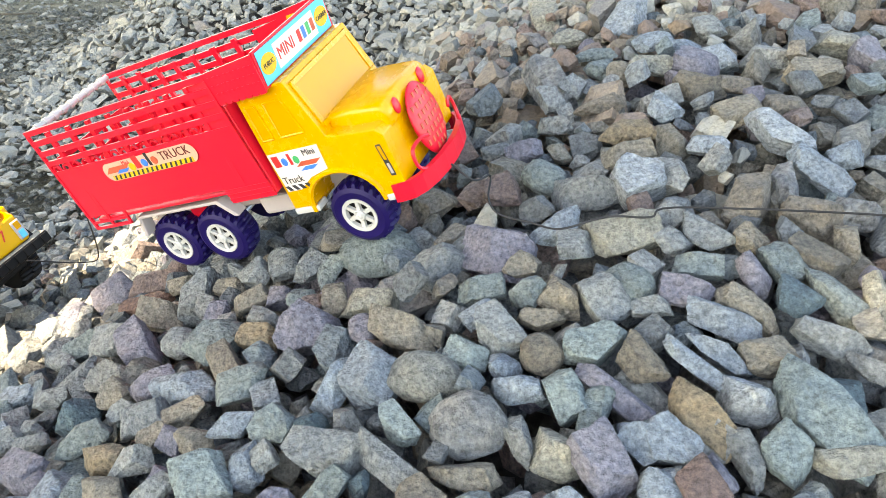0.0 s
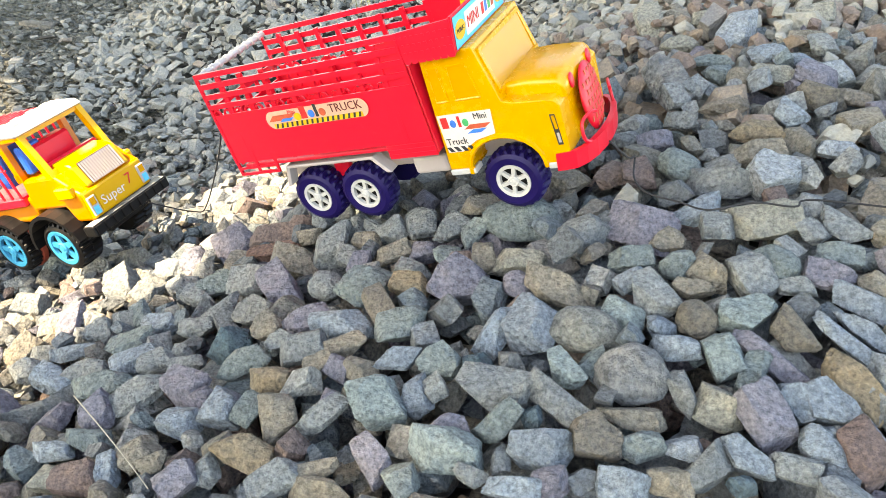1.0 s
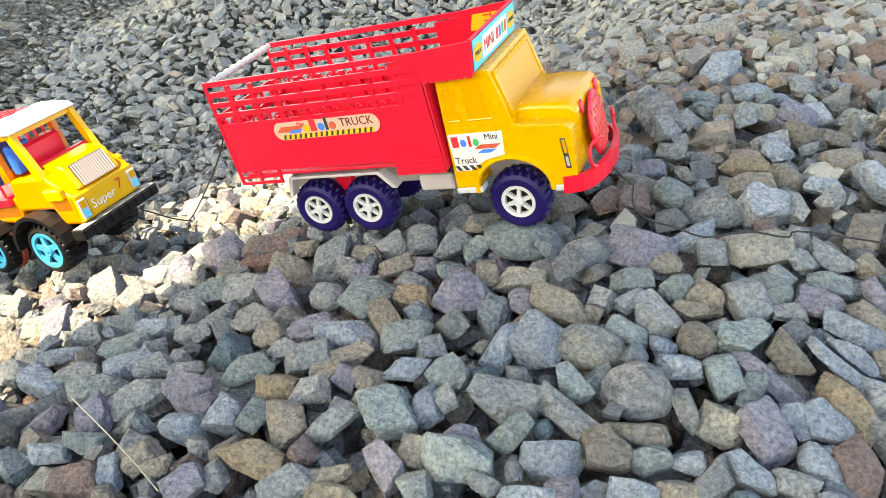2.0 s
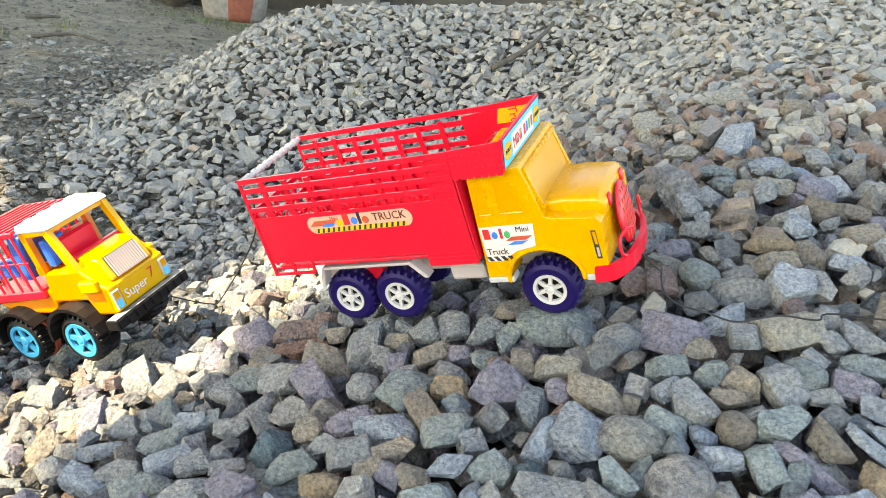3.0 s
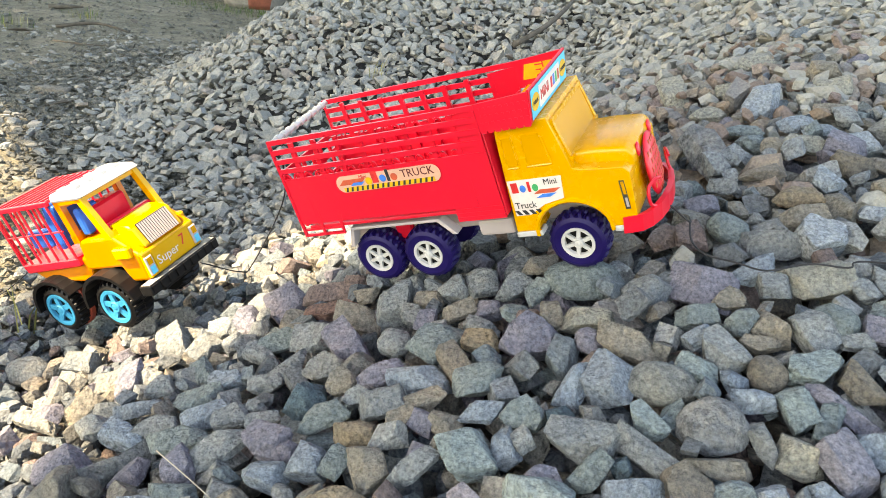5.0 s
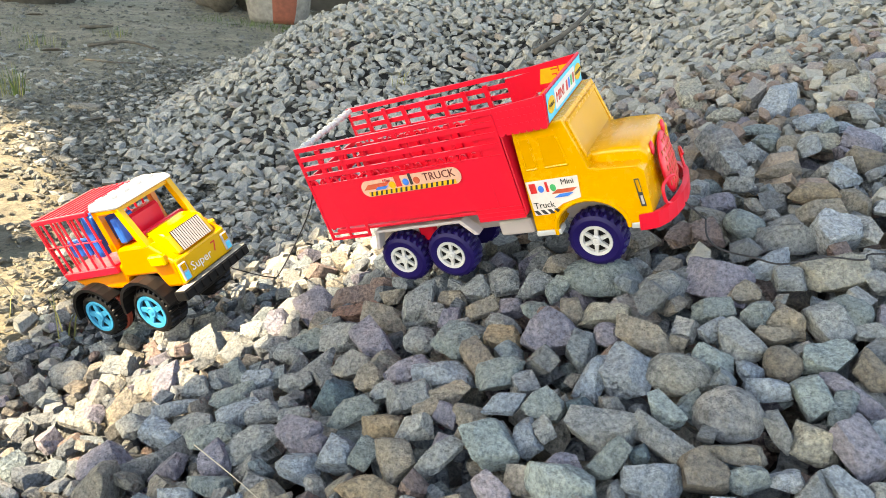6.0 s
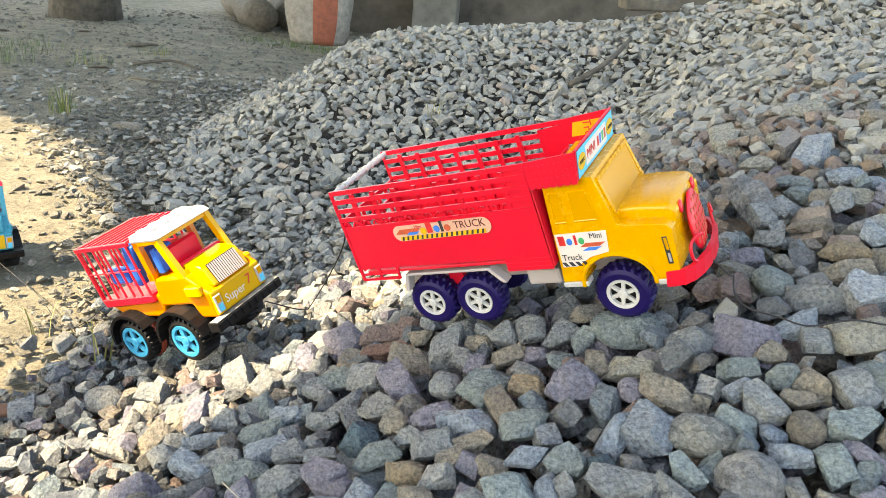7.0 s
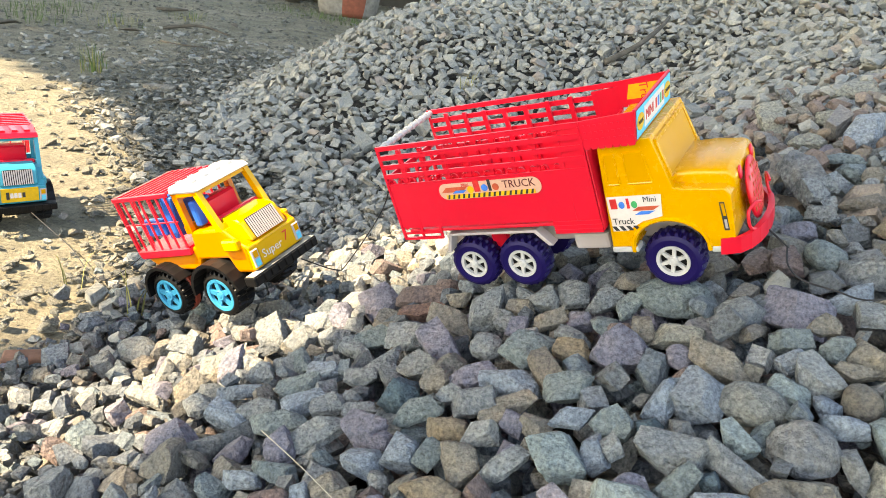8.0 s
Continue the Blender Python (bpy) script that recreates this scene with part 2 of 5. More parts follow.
def tube(points, radius, n=6, bm=None):
    bm = bm or bmesh.new()
    pts = [Vector(p) for p in points]
    rings = []
    for i, p in enumerate(pts):
        d = (pts[min(i + 1, len(pts) - 1)] - pts[max(i - 1, 0)]).normalized()
        u = d.orthogonal().normalized() if i == 0 else (u - d * u.dot(d)).normalized()
        w = d.cross(u)
        r = radius(i / (len(pts) - 1)) if callable(radius) else radius
        rings.append([bm.verts.new(p + (u * math.cos(2 * math.pi * k / n) + w * math.sin(2 * math.pi * k / n)) * r) for k in range(n)])
    for a, b in zip(rings, rings[1:]):
        for k in range(n):
            bm.faces.new((a[k], a[(k + 1) % n], b[(k + 1) % n], b[k]))
    bm.faces.new(rings[0][::-1])
    bm.faces.new(rings[-1])
    bmesh.ops.recalc_face_normals(bm, faces=bm.faces)
    return bm


def spline(knots, steps=6):
    """Points of a smooth line through the knots."""
    k = [Vector(p) for p in knots]
    k = [2 * k[0] - k[1]] + k + [2 * k[-1] - k[-2]]
    out = []
    for i in range(1, len(k) - 2):
        for s in range(steps):
            t = s / steps
            p0, p1, p2, p3 = k[i - 1:i + 3]
            out.append(0.5 * (2 * p1 + (p2 - p0) * t + (2 * p0 - 5 * p1 + 4 * p2 - p3) * t * t + (3 * p1 - p0 - 3 * p2 + p3) * t ** 3))
    return out + [k[-2]]


def lettering(name, text, size, mat, parent, m, squeeze=1.0):
    """A word in the built-in font as a thin mesh; m puts its centre, x along the line, y up, z out."""
    cu = bpy.data.curves.new(name, "FONT")
    cu.body, cu.size, cu.extrude, cu.align_x, cu.align_y, cu.resolution_u = text, size, 0.00012, "CENTER", "CENTER", 2
    tmp = new(name + "_line", cu)
    me = bpy.data.meshes.new_from_object(tmp.evaluated_get(bpy.context.evaluated_depsgraph_get()))
    bpy.data.objects.remove(tmp)
    me.materials.clear()
    me.materials.append(mat)
    ob = new(name, me)
    ob.parent = parent
    ob.matrix_basis = m @ Matrix.Diagonal((squeeze, 1, 1, 1))
    return ob


# ---- the lie of the land ----
def sig(u):
    return 1 / (1 + math.exp(-max(-40, min(40, u))))


def lie(x, y):
    """Height of the stone heap over the flat yard."""
    f = 0.535 * math.exp(-y / 1.787) * max(0.12, 1 + 1.368 * (y - 0.5)) * sig((x + 0.31 - 0.346 * (y - 0.5)) / 0.218)
    r = 0.415 * sig((x + 0.92) / 0.112) * (1 + 0.248 * max(-1.5, x)) * math.exp(-((y - 2.61) / 0.823) ** 2)
    return math.hypot(f, r) * sig((3.0 - x) / 0.22) * sig((y + 0.85) / 0.13)


def sandy(x, y):
    """True where the yard is bare sandy soil, past the gravelly foot of the heap."""
    return x < -1.05 - 0.9 * (y - 1.42) if y > 1.42 else x < -1.05 + 0.45 * (1.42 - y)


def wobble(x, y):
    return 0.008 * noise.noise((x * 2.2, y * 2.2, 0)) + 0.004 * noise.noise((x * 9, y * 9, 3))


def sheet(name, xs, ys, height, mat):
    bm = bmesh.new()
    grid = [[bm.verts.new((x, y, height(x, y))) for x in xs] for y in ys]
    for j in range(len(ys) - 1):
        for i in range(len(xs) - 1):
            bm.faces.new((grid[j][i], grid[j][i + 1], grid[j + 1][i + 1], grid[j + 1][i]))
    return part(name, bm, mat, smooth=True)


def steps(lo, hi, fine_lo, fine_hi, fine, factor=1.35):
    v = [fine_lo + fine * i for i in range(int((fine_hi - fine_lo) / fine) + 1)]
    d = fine
    while v[-1] < hi:
        d *= factor
        v.append(v[-1] + d)
    d = fine
    while v[0] > lo:
        d *= factor
        v.insert(0, v[0] - d)
    return v


ground = sheet("ground", steps(-400, 400, -3.2, 2.6, 0.05), steps(-400, 400, -0.8, 6.0, 0.05), lambda x, y: wobble(x, y) if math.hypot(x, y) < 12 else 0.0, SOIL)
tagged(ground, "dry trodden grey-brown soil with crumbs and scant grass", "ground", kind="structure")

heap = new("stone_heap")
heap.location = (0.2, 1.4, 0)
tagged(heap, "heap of crushed grey stone tipped on bare soil", "stone heap", kind="structure")
HEAP_BACK = Matrix.Translation((-0.2, -1.4, 0))


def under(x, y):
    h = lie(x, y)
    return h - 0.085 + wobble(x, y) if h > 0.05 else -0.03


# sheet below the stones; its dark colour deepens the shade in the gaps
underlay = sheet("underlay", steps(-1.7, 4.2, -1.6, 4.2, 0.05), steps(-1.6, 4.8, -1.5, 4.7, 0.05), under, GAP_SHADE)
underlay.parent, underlay.matrix_basis = heap, HEAP_BACK
tagged(underlay, "sheet under the stones, coloured dark for the shade in the gaps")


# ---- big toy truck ----
def wheel(parent, name, x, y, z, radius, width, side, tyre_mat, rim_mat, spokes, shift, treads=22, rim_share=0.56):
    """A toy wheel; side -1 shows its face towards -y."""
    base = new(name)
    base.parent = parent
    base.matrix_basis = shift @ Matrix.Translation((x, y, z)) @ (Matrix.Identity(4) if side < 0 else Matrix.Rotation(math.pi, 4, "Z"))
    r = radius
    bm = bmesh.new()
    n = treads * 4
    rings = []
    for rr, yy, cut in ((rim_share * 0.98, 0.0035, 0), (rim_share, 0.0008, 0), (0.78, 0.0, 0), (0.9, 0.0016, 0), (0.985, 0.004, 1), (1.0, width * 0.46, 1), (1.0, width * 0.54, 2), (0.985, width - 0.004, 2), (0.88, width, 0), (0.4, width, 0)):
        ring = []
        for i in range(n):
            a = 2 * math.pi * i / n
            dip = 0.085 if cut and (i + 2 * (cut - 1)) % 4 in (0, 1) else 0.0
            ring.append(bm.verts.new((r * (rr - dip) * math.cos(a), yy, r * (rr - dip) * math.sin(a))))
        rings.append(ring)
    for q0, q1 in zip(rings, rings[1:]):
        for i in range(n):
            bm.faces.new((q0[i], q0[(i + 1) % n], q1[(i + 1) % n], q1[i]))
    bm.faces.new(rings[-1])
    bmesh.ops.recalc_face_normals(bm, faces=bm.faces)
    part("tyre", bm, tyre_mat, base)
    q = r * rim_share
    bm = lathe([(q * 0.76, 0.004), (q * 0.79, 0.0006), (q * 0.98, 0.0002), (q * 1.0, 0.003), (q * 1.0, 0.006), (q * 0.76, 0.006)], 32)
    bm.faces.ensure_lookup_table()
    for f in [f for f in bm.faces if len(f.verts) > 8]:
        bm.faces.remove(f)
    for i in range(spokes):
        a = 2 * math.pi * i / spokes + 0.3
        c, s = math.cos(a), math.sin(a)
        w = q * (0.095 if spokes > 5 else 0.13)
        vs = [bm.verts.new((c * rr - s * ww * t, yy, s * rr + c * ww * t)) for rr, ww in ((q * 0.2, w * 1.25), (q * 0.9, w)) for t in (-1, 1) for yy in (0.0012, 0.004)]
        for g in ((0, 1, 3, 2), (4, 6, 7, 5), (0, 4, 5, 1), (2, 3, 7, 6), (0, 2, 6, 4), (1, 5, 7, 3)):
            bm.faces.new([vs[j] for j in g])
    lathe([(q * 0.32, 0.004), (q * 0.32, 0.0004), (q * 0.26, -0.0006), (q * 0.2, -0.0002), (q * 0.1, -0.0009)], 18, bm)
    bmesh.ops.recalc_face_normals(bm, faces=bm.faces)
    part("rim", bm, rim_mat, base)
    # disc coloured black for the shade inside the hollow rim
    part("hub_back", lathe([(q * 0.8, 0.0045), (q * 0.8, 0.0062)], 24), BLACK, base, "black disc that stands for the dark hollow behind the spokes")
    return base


def lattice_side(x0, x1, z0, z1, y, thick, columns, sign):
    """A moulded bed wall: three rows of slots, a row of little arches, ribs, and slots low at the rear."""
    bm = bmesh.new()
    ya, yb = y - thick / 2, y + thick / 2
    hgt = z1 - z0
    lean = -0.002

    def q(u, v):
        return x0 + lean * (1 - v) + (x1 - x0 - lean * (1 - v)) * u, z0 + hgt * v

    def bar(u0, u1, v0, v1, out=0.0):
        prism([q(u0, v0), q(u1, v0), q(u1, v1), q(u0, v1)], ya - out if sign < 0 else ya, yb if sign < 0 else yb + out, bm)

    rows = (1.0, 0.955, 0.905, 0.858, 0.808, 0.762, 0.712, 0.668)
    for a, b in zip(rows[0::2], rows[1::2]):
        bar(0, 1, b, a, 0.0006)
    for i in range(columns + 1):
        u = i / columns
        bar(max(0, u - 0.0105), min(1, u + 0.0105), 0.13, 0.955, 0.0009)
    bar(0, 1, 0.595, 0.606, 0.0003)
    bar(0, 1, 0.13, 0.595)
    bar(0.885, 1, 0.595, 0.955)
    for i in range(columns * 2):
        u = (i + 0.5) / (columns * 2)
        for k in range(6):
            a0, a1 = math.pi * k / 6, math.pi * (k + 1) / 6
            w, hh = 0.021, 0.058
            p = [(u + w * math.cos(a0), 0.606 + hh * math.sin(a0)), (u + w * math.cos(a1), 0.606 + hh * math.sin(a1)),
                 (u + w * 0.7 * math.cos(a1), 0.606 + hh * 0.7 * math.sin(a1)), (u + w * 0.7 * math.cos(a0), 0.606 + hh * 0.7 * math.sin(a0))]
            prism([q(*c) for c in p], ya, yb, bm)
    cut = 2.0 / columns
    bar(0, cut * 1.0, 0.0, 0.025, 0.0006)
    bar(0, cut * 1.0, 0.06, 0.08, 0.0004)
    bar(0, 0.012, 0.0, 0.13, 0.0006)
    bar(cut * 0.5 - 0.006, cut * 0.5 + 0.006, 0.0, 0.13)
    bar(cut - 0.012, cut, 0.0, 0.13)
    fr = 1 - 1.9 / columns
    bar(fr, 1, 0.0, 0.13)
    for v in (0.03, 0.07, 0.11):
        bar(fr, 1, v, v + 0.012, 0.0008)
    bmesh.ops.remove_doubles(bm, verts=bm.verts, dist=1e-6)
    for v in bm.verts:
        u = (v.co.x - x0) / (x1 - x0)
        bow = math.sin(math.pi * min(1, max(0, u))) * max(0.0, (v.co.z - z0) / hgt)
        v.co += Vector((0, -sign * 0.007 * bow, -0.0035 * bow))
    return bm


def big_truck(m):
    centre = Vector((-0.09, 0.042, -0.0265))
    shift = Matrix.Translation(-centre)
    t = new("toy_truck")
    t.matrix_world = m @ Matrix.Translation(centre)
    tagged(t, "red and yellow plastic toy tipper truck with navy wheels on stones", "toy truck")

    def p(name, bm, mat, label="", parent=None, smooth=False):
        return part(name, bm, mat, parent or t, label, smooth, shift if parent is None else Matrix.Identity(4))

    YR, YL = -0.011, 0.088
    # bed
    side = p("bed_side", lattice_side(-0.262, -0.05, 0.037, 0.138, YR, 0.0016, 9, -1), RED, "red slatted bed wall with sticker")
    p("bed_side", lattice_side(-0.262, -0.05, 0.037, 0.138, YL, 0.0016, 9, 1), RED)
    p("bed_floor", soften(block(-0.256, -0.05, YR + 0.001, YL - 0.001, 0.044, 0.047), 0.0006, 1), RED)
    p("bed_front", soften(block(-0.052, -0.049, YR + 0.0008, YL - 0.0008, 0.038, 0.112), 0.0006, 1), RED)
    for z in (0.05, 0.068, 0.086, 0.102):
        p("tailgate_rail", block(-0.2605, -0.2585, YR + 0.001, YL - 0.001, z, z + 0.005), RED)
    for i in range(7):
        y = YR + 0.002 + (YL - YR - 0.007) * i / 6
        p("tailgate_bar", block(-0.2612, -0.2585, y, y + 0.003, 0.047, 0.107), RED)
    bm = lathe([(0.0026, YR + 0.001), (0.0026, YL - 0.001)], 10)
    for i in range(9):
        y = YR + 0.01 + (YL - YR - 0.02) * i / 8
        lathe([(0.0036, y - 0.002), (0.0036, y + 0.002)], 10, bm)
    for v in bm.verts:
        v.co += Vector((-0.257, 0, 0.1355))
    p("cross_bar", bm, WHITE, "white notched bar across the bed")
    # visor over the cab
    for y0, s in ((YR, -1), (YL, 1)):
        bm = bmesh.new()
        edge = [(-0.05, 0.138), (-0.003, 0.1405), (-0.006, 0.1155)]
        for i in range(7):
            a = -0.006 - 0.044 * (i + 0.5) / 7
            edge += [(a + 0.0022, 0.1132), (a - 0.0022, 0.1132), (a - 0.0032, 0.1155)]
        prism(edge[:-1] + [(-0.05, 0.1155)], y0 - 0.001, y0 + 0.001, bm)
        for i in range(9):
            for z in (0.1335, 0.1275, 0.1215):
                x = -0.0475 + i * 0.0049
                block(x, x + 0.0022, y0 + s * 0.0009 - 0.0005, y0 + s * 0.0009 + 0.0005, z - 0.0009, z + 0.0009, bm)
        p("visor_side", bm, RED)
    visor = p("visor_front", soften(prism([(-0.0085, 0.1145), (-0.006, 0.1145), (-0.0015, 0.1415), (-0.004, 0.1415)], YR, YL), 0.0004, 1), RED)
    slope = math.degrees(math.atan2(0.0045, 0.027))
    face = Matrix.Translation((-0.0034, (YR + YL) / 2, 0.128)) @ Matrix.Rotation(radians(slope), 4, "Y") @ Matrix(((0, 0, 1, 0), (1, 0, 0, 0), (0, 1, 0, 0), (0, 0, 0, 1)))

    def plate(w, h, depth, x=0.0, y=0.0, skew=0.0):
        b = bmesh.new()
        vs = [b.verts.new((x + sx * w / 2 + skew * sy, y + sy * h / 2, zz)) for zz in (0, depth) for sx, sy in ((-1, -1), (1, -1), (1, 1), (-1, 1))]
        for g in ((0, 3, 2, 1), (4, 5, 6, 7), (0, 1, 5, 4), (1, 2, 6, 5), (2, 3, 7, 6), (3, 0, 4, 7)):
            b.faces.new([vs[j] for j in g])
        return b

    def stuck(name, b, mat, base, parent, label=""):
        ob = part(name, b, mat, parent, label)
        ob.matrix_basis = base
        return ob

    def disc(w, h, depth, x=0.0, y=0.0):
        b = bmesh.new()
        lo = [b.verts.new((x + w / 2 * math.cos(k * math.pi / 8), y + h / 2 * math.sin(k * math.pi / 8), 0)) for k in range(16)]
        hi = [b.verts.new((v.co.x, v.co.y, depth)) for v in lo]
        b.faces.new(hi)
        for k in range(16):
            b.faces.new((lo[k], lo[(k + 1) % 16], hi[(k + 1) % 16], hi[k]))
        return b

    sign = stuck("sign", plate(0.095, 0.0235, 0.0003), INK_CYAN, face, visor, "cyan and white sign with lettering")
    stuck("sign_panel", plate(0.056, 0.0175, 0.0003), PAPER, Matrix.Translation((0, 0, 0.0003)), sign)
    for x, word in ((-0.0378, "PUBLIC"), (0.0378, "CARRIER")):
        stuck("sign_badge", disc(0.018, 0.014, 0.0003, x), INK_YELLOW, Matrix.Translation((0, 0, 0.0003)), sign)
        lettering("sign_word", word, 0.0046, INK, sign, Matrix.Translation((x, 0, 0.0008)), 0.85)
    lettering("sign_word", "MINI", 0.0125, INK_RED, sign, Matrix.Translation((-0.0145, 0, 0.0008)), 0.85)
    for i, mt in enumerate((INK_RED, INK_BLUE, INK_GREEN, INK_RUST)):
        stuck("sign_bar", plate(0.0045, 0.0088, 0.0003, 0.0045 + i * 0.0064), mt, Matrix.Translation((0, 0, 0.0004)), sign)
    # inner sticker on the far bed wall
    inner = Matrix.Translation((-0.027, YL - 0.0012, 0.127)) @ Matrix(((1, 0, 0, 0), (0, 0, -1, 0), (0, 1, 0, 0), (0, 0, 0, 1)))
    # flank sticker
    flank = Matrix.Translation((-0.150, YR - 0.0016, 0.0865)) @ Matrix.Rotation(radians(0), 4, "Y") @ Matrix(((1, 0, 0, 0), (0, 0, -1, 0), (0, 1, 0, 0), (0, 0, 0, 1)))
    b = bmesh.new()
    ring = []
    for k in range(24):
        a = 2 * math.pi * k / 24
        ring.append((math.copysign(0.0455, math.cos(a)) + 0.0082 * math.cos(a), 0.0082 * math.sin(a)))
    lo = [b.verts.new((x, y, 0)) for x, y in ring]
    hi = [b.verts.new((x, y, 0.0004)) for x, y in ring]
    b.faces.new(hi)
    for k in range(24):
        b.faces.new((lo[k], lo[(k + 1) % 24], hi[(k + 1) % 24], hi[k]))
    sticker = stuck("sticker", b, PEACH, flank, side, "peach sticker with a hazard stripe")
    up = Matrix.Translation((0, 0, 0.0004))
    stuck("sticker_stripe", plate(0.094, 0.0042, 0.0002, 0, -0.0055), INK_YELLOW, up, sticker)
    for i in range(17):
        stuck("sticker_bar", plate(0.0022, 0.0042, 0.0003, -0.044 + i * 0.0055, -0.0055, 0.0008), INK, up, sticker)
    lettering("sticker_word", "TRUCK", 0.0105, INK_RUST_DARK, sticker, Matrix.Translation((0.032, 0.0028, 0.0007)), 0.95)
    lettering("sticker_word", "Mini", 0.0055, INK_RED, sticker, Matrix.Translation((-0.0235, 0.0052, 0.0007)), 0.9)
    for x, w, h, mt in ((-0.0115, 0.0062, 0.0112, INK_RED), (-0.0035, 0.0066, 0.0069, INK_BLUE), (0.0022, 0.003, 0.0112, INK), (0.0082, 0.0068, 0.0069, INK_RUST)):
        stuck("sticker_mark", (disc if h < 0.007 else plate)(w, h, 0.0003, x, 0.0012 + (h - 0.0066) / 2), mt, up, sticker)
    stuck("sticker_mark", plate(0.024, 0.005, 0.0003, -0.036, 0.0016, 0.003), INK_RUST, up, sticker)
    stuck("sticker_mark", plate(0.012, 0.0028, 0.0004, -0.031, -0.0008, 0.002), INK_BLUE, up, sticker)
    stuck("sticker_mark", disc(0.007, 0.007, 0.0005, -0.0185, 0.0005), INK_YELLOW, up, sticker)
    # cab
    cr = 0.047
    y0, y1 = 0.042 - cr, 0.042 + cr
    out = [(-0.048, 0.0185), (-0.0265, 0.0185)]
    for k in range(13):
        a = math.pi * (1.02 - 1.04 * k / 12)
        out.append((0.003 + 0.0315 * math.cos(a), 0.0165 + 0.0265 * math.sin(a)))
    out += [(0.046, 0.0165), (0.056, 0.022), (0.0575, 0.062), (0.053, 0.067), (0.022, 0.069), (0.0135, 0.071), (0.003, 0.1155), (-0.042, 0.1155)]
    cab = p("cab", soften(prism(out, y0, y1), 0.0026, 2), YELLOW, "yellow moulded cab", smooth=False)
    bm = prism([(-0.002, 0.058), (0.058, 0.058), (0.0605, 0.0715), (0.056, 0.0775), (0.031, 0.0795), (0.008, 0.079), (-0.004, 0.078)], y0 + 0.012, y1 - 0.012)
    p("bonnet", soften(bm, 0.0045, 3), YELLOW, smooth=True)
    p("arch_flare", tube([(0.003 + 0.0322 * math.cos(math.pi * (1.03 - 1.06 * k / 14)), y0 - 0.0002, 0.0165 + 0.0272 * math.sin(math.pi * (1.03 - 1.06 * k / 14))) for k in range(15)], 0.0022, 6), YELLOW)
    p("arch_flare", tube([(0.003 + 0.0322 * math.cos(math.pi * (1.03 - 1.06 * k / 14)), y1 + 0.0002, 0.0165 + 0.0272 * math.sin(math.pi * (1.03 - 1.06 * k / 14))) for k in range(15)], 0.0022, 6), YELLOW)
    # windscreen and side windows, sunk amber panels in raised frames
    p("windscreen", soften(prism([(0.0102, 0.0785), (0.0124, 0.0785), (0.0057, 0.109), (0.0037, 0.109)], y0 + 0.008, y1 - 0.008), 0.0005, 1), AMBER)
    bm = bmesh.new()
    for a, b2 in (((0.0115, 0.0755), (0.0146, 0.079)), ((0.003, 0.1085), (0.0062, 0.112))):
        block(a[0], b2[0], y0 + 0.005, y1 - 0.005, a[1], b2[1], bm)
    for ya in (y0 + 0.0045, y1 - 0.0085):
        prism([(0.0112, 0.0765), (0.0138, 0.0765), (0.0056, 0.1115), (0.003, 0.1115)], ya, ya + 0.004, bm)
    p("windscreen_frame", bm, YELLOW)
    for yy, s in ((y0, -1), (y1, 1)):
        for xa, xb, tilt in ((-0.0395, -0.0295, 0.0005), (-0.0225, -0.0045, 0.003)):
            out = [(xa, 0.0775), (xb + tilt, 0.0775), (xb - tilt * 0.4, 0.1045), (xa + 0.001, 0.1045)]
            p("side_window", soften(prism(out, yy - 0.0004 if s < 0 else yy - 0.0012, yy + 0.0012 if s < 0 else yy + 0.0004), 0.0002, 1), AMBER)
            bm = bmesh.new()
            for (xq, zq), (xw, zw) in zip(out, out[1:] + out[:1]):
                tube([(xq, yy + s * 0.0004, zq), (xw, yy + s * 0.0004, zw)], 0.0008, 5, bm)
            p("window_rim", bm, YELLOW)
    for yy, s in ((y0, -1), (y1, 1)):
        p("sill", soften(block(-0.0485, -0.025, yy - 0.0012, yy + 0.012, 0.0135, 0.0185), 0.0008, 1), WHITE, "white lower edge of the cab")
        p("sill", soften(block(0.036, 0.05, yy - 0.0008, yy + 0.012, 0.0115, 0.0168), 0.0008, 1), WHITE)
        p("lamp_cluster", soften(prism([(0.0485, 0.031), (0.0525, 0.031), (0.0515, 0.056), (0.0475, 0.056)], yy - 0.0005 if s < 0 else yy - 0.0008, yy + 0.0008 if s < 0 else yy + 0.0005), 0.0001, 1), INK)
        p("lamp_lens", soften(prism([(0.0494, 0.044), (0.0517, 0.044), (0.051, 0.055), (0.0486, 0.055)], yy - 0.0009 if s < 0 else yy - 0.0005, yy + 0.0005 if s < 0 else yy + 0.0009), 0.0001, 1), AMBER)
        p("lamp_lens", soften(prism([(0.0497, 0.033), (0.0518, 0.033), (0.0515, 0.041), (0.0495, 0.041)], yy - 0.0009 if s < 0 else yy - 0.0005, yy + 0.0005 if s < 0 else yy + 0.0009), 0.0001, 1), PINKISH)
    # bumper and guard
    bm = bmesh.new()
    for k in range(10):
        def bow(v):
            return 0.042 + 0.049 * math.sin(math.pi * (v - 0.5)), 0.048 + 0.026 * math.cos(math.pi * (v - 0.5)) ** 0.8 if 0 < v < 1 else 0.048
        (ya, xa), (yb, xb) = bow(k / 10), bow((k + 1) / 10)
        vs = [bm.verts.new(c) for c in ((xa, ya, 0.010), (xb, yb, 0.010), (xb + 0.002, yb, 0.0245), (xa + 0.002, ya, 0.0245), (xa - 0.005, ya, 0.010), (xb - 0.005, yb, 0.010), (xb - 0.003, yb, 0.0245), (xa - 0.003, ya, 0.0245))]
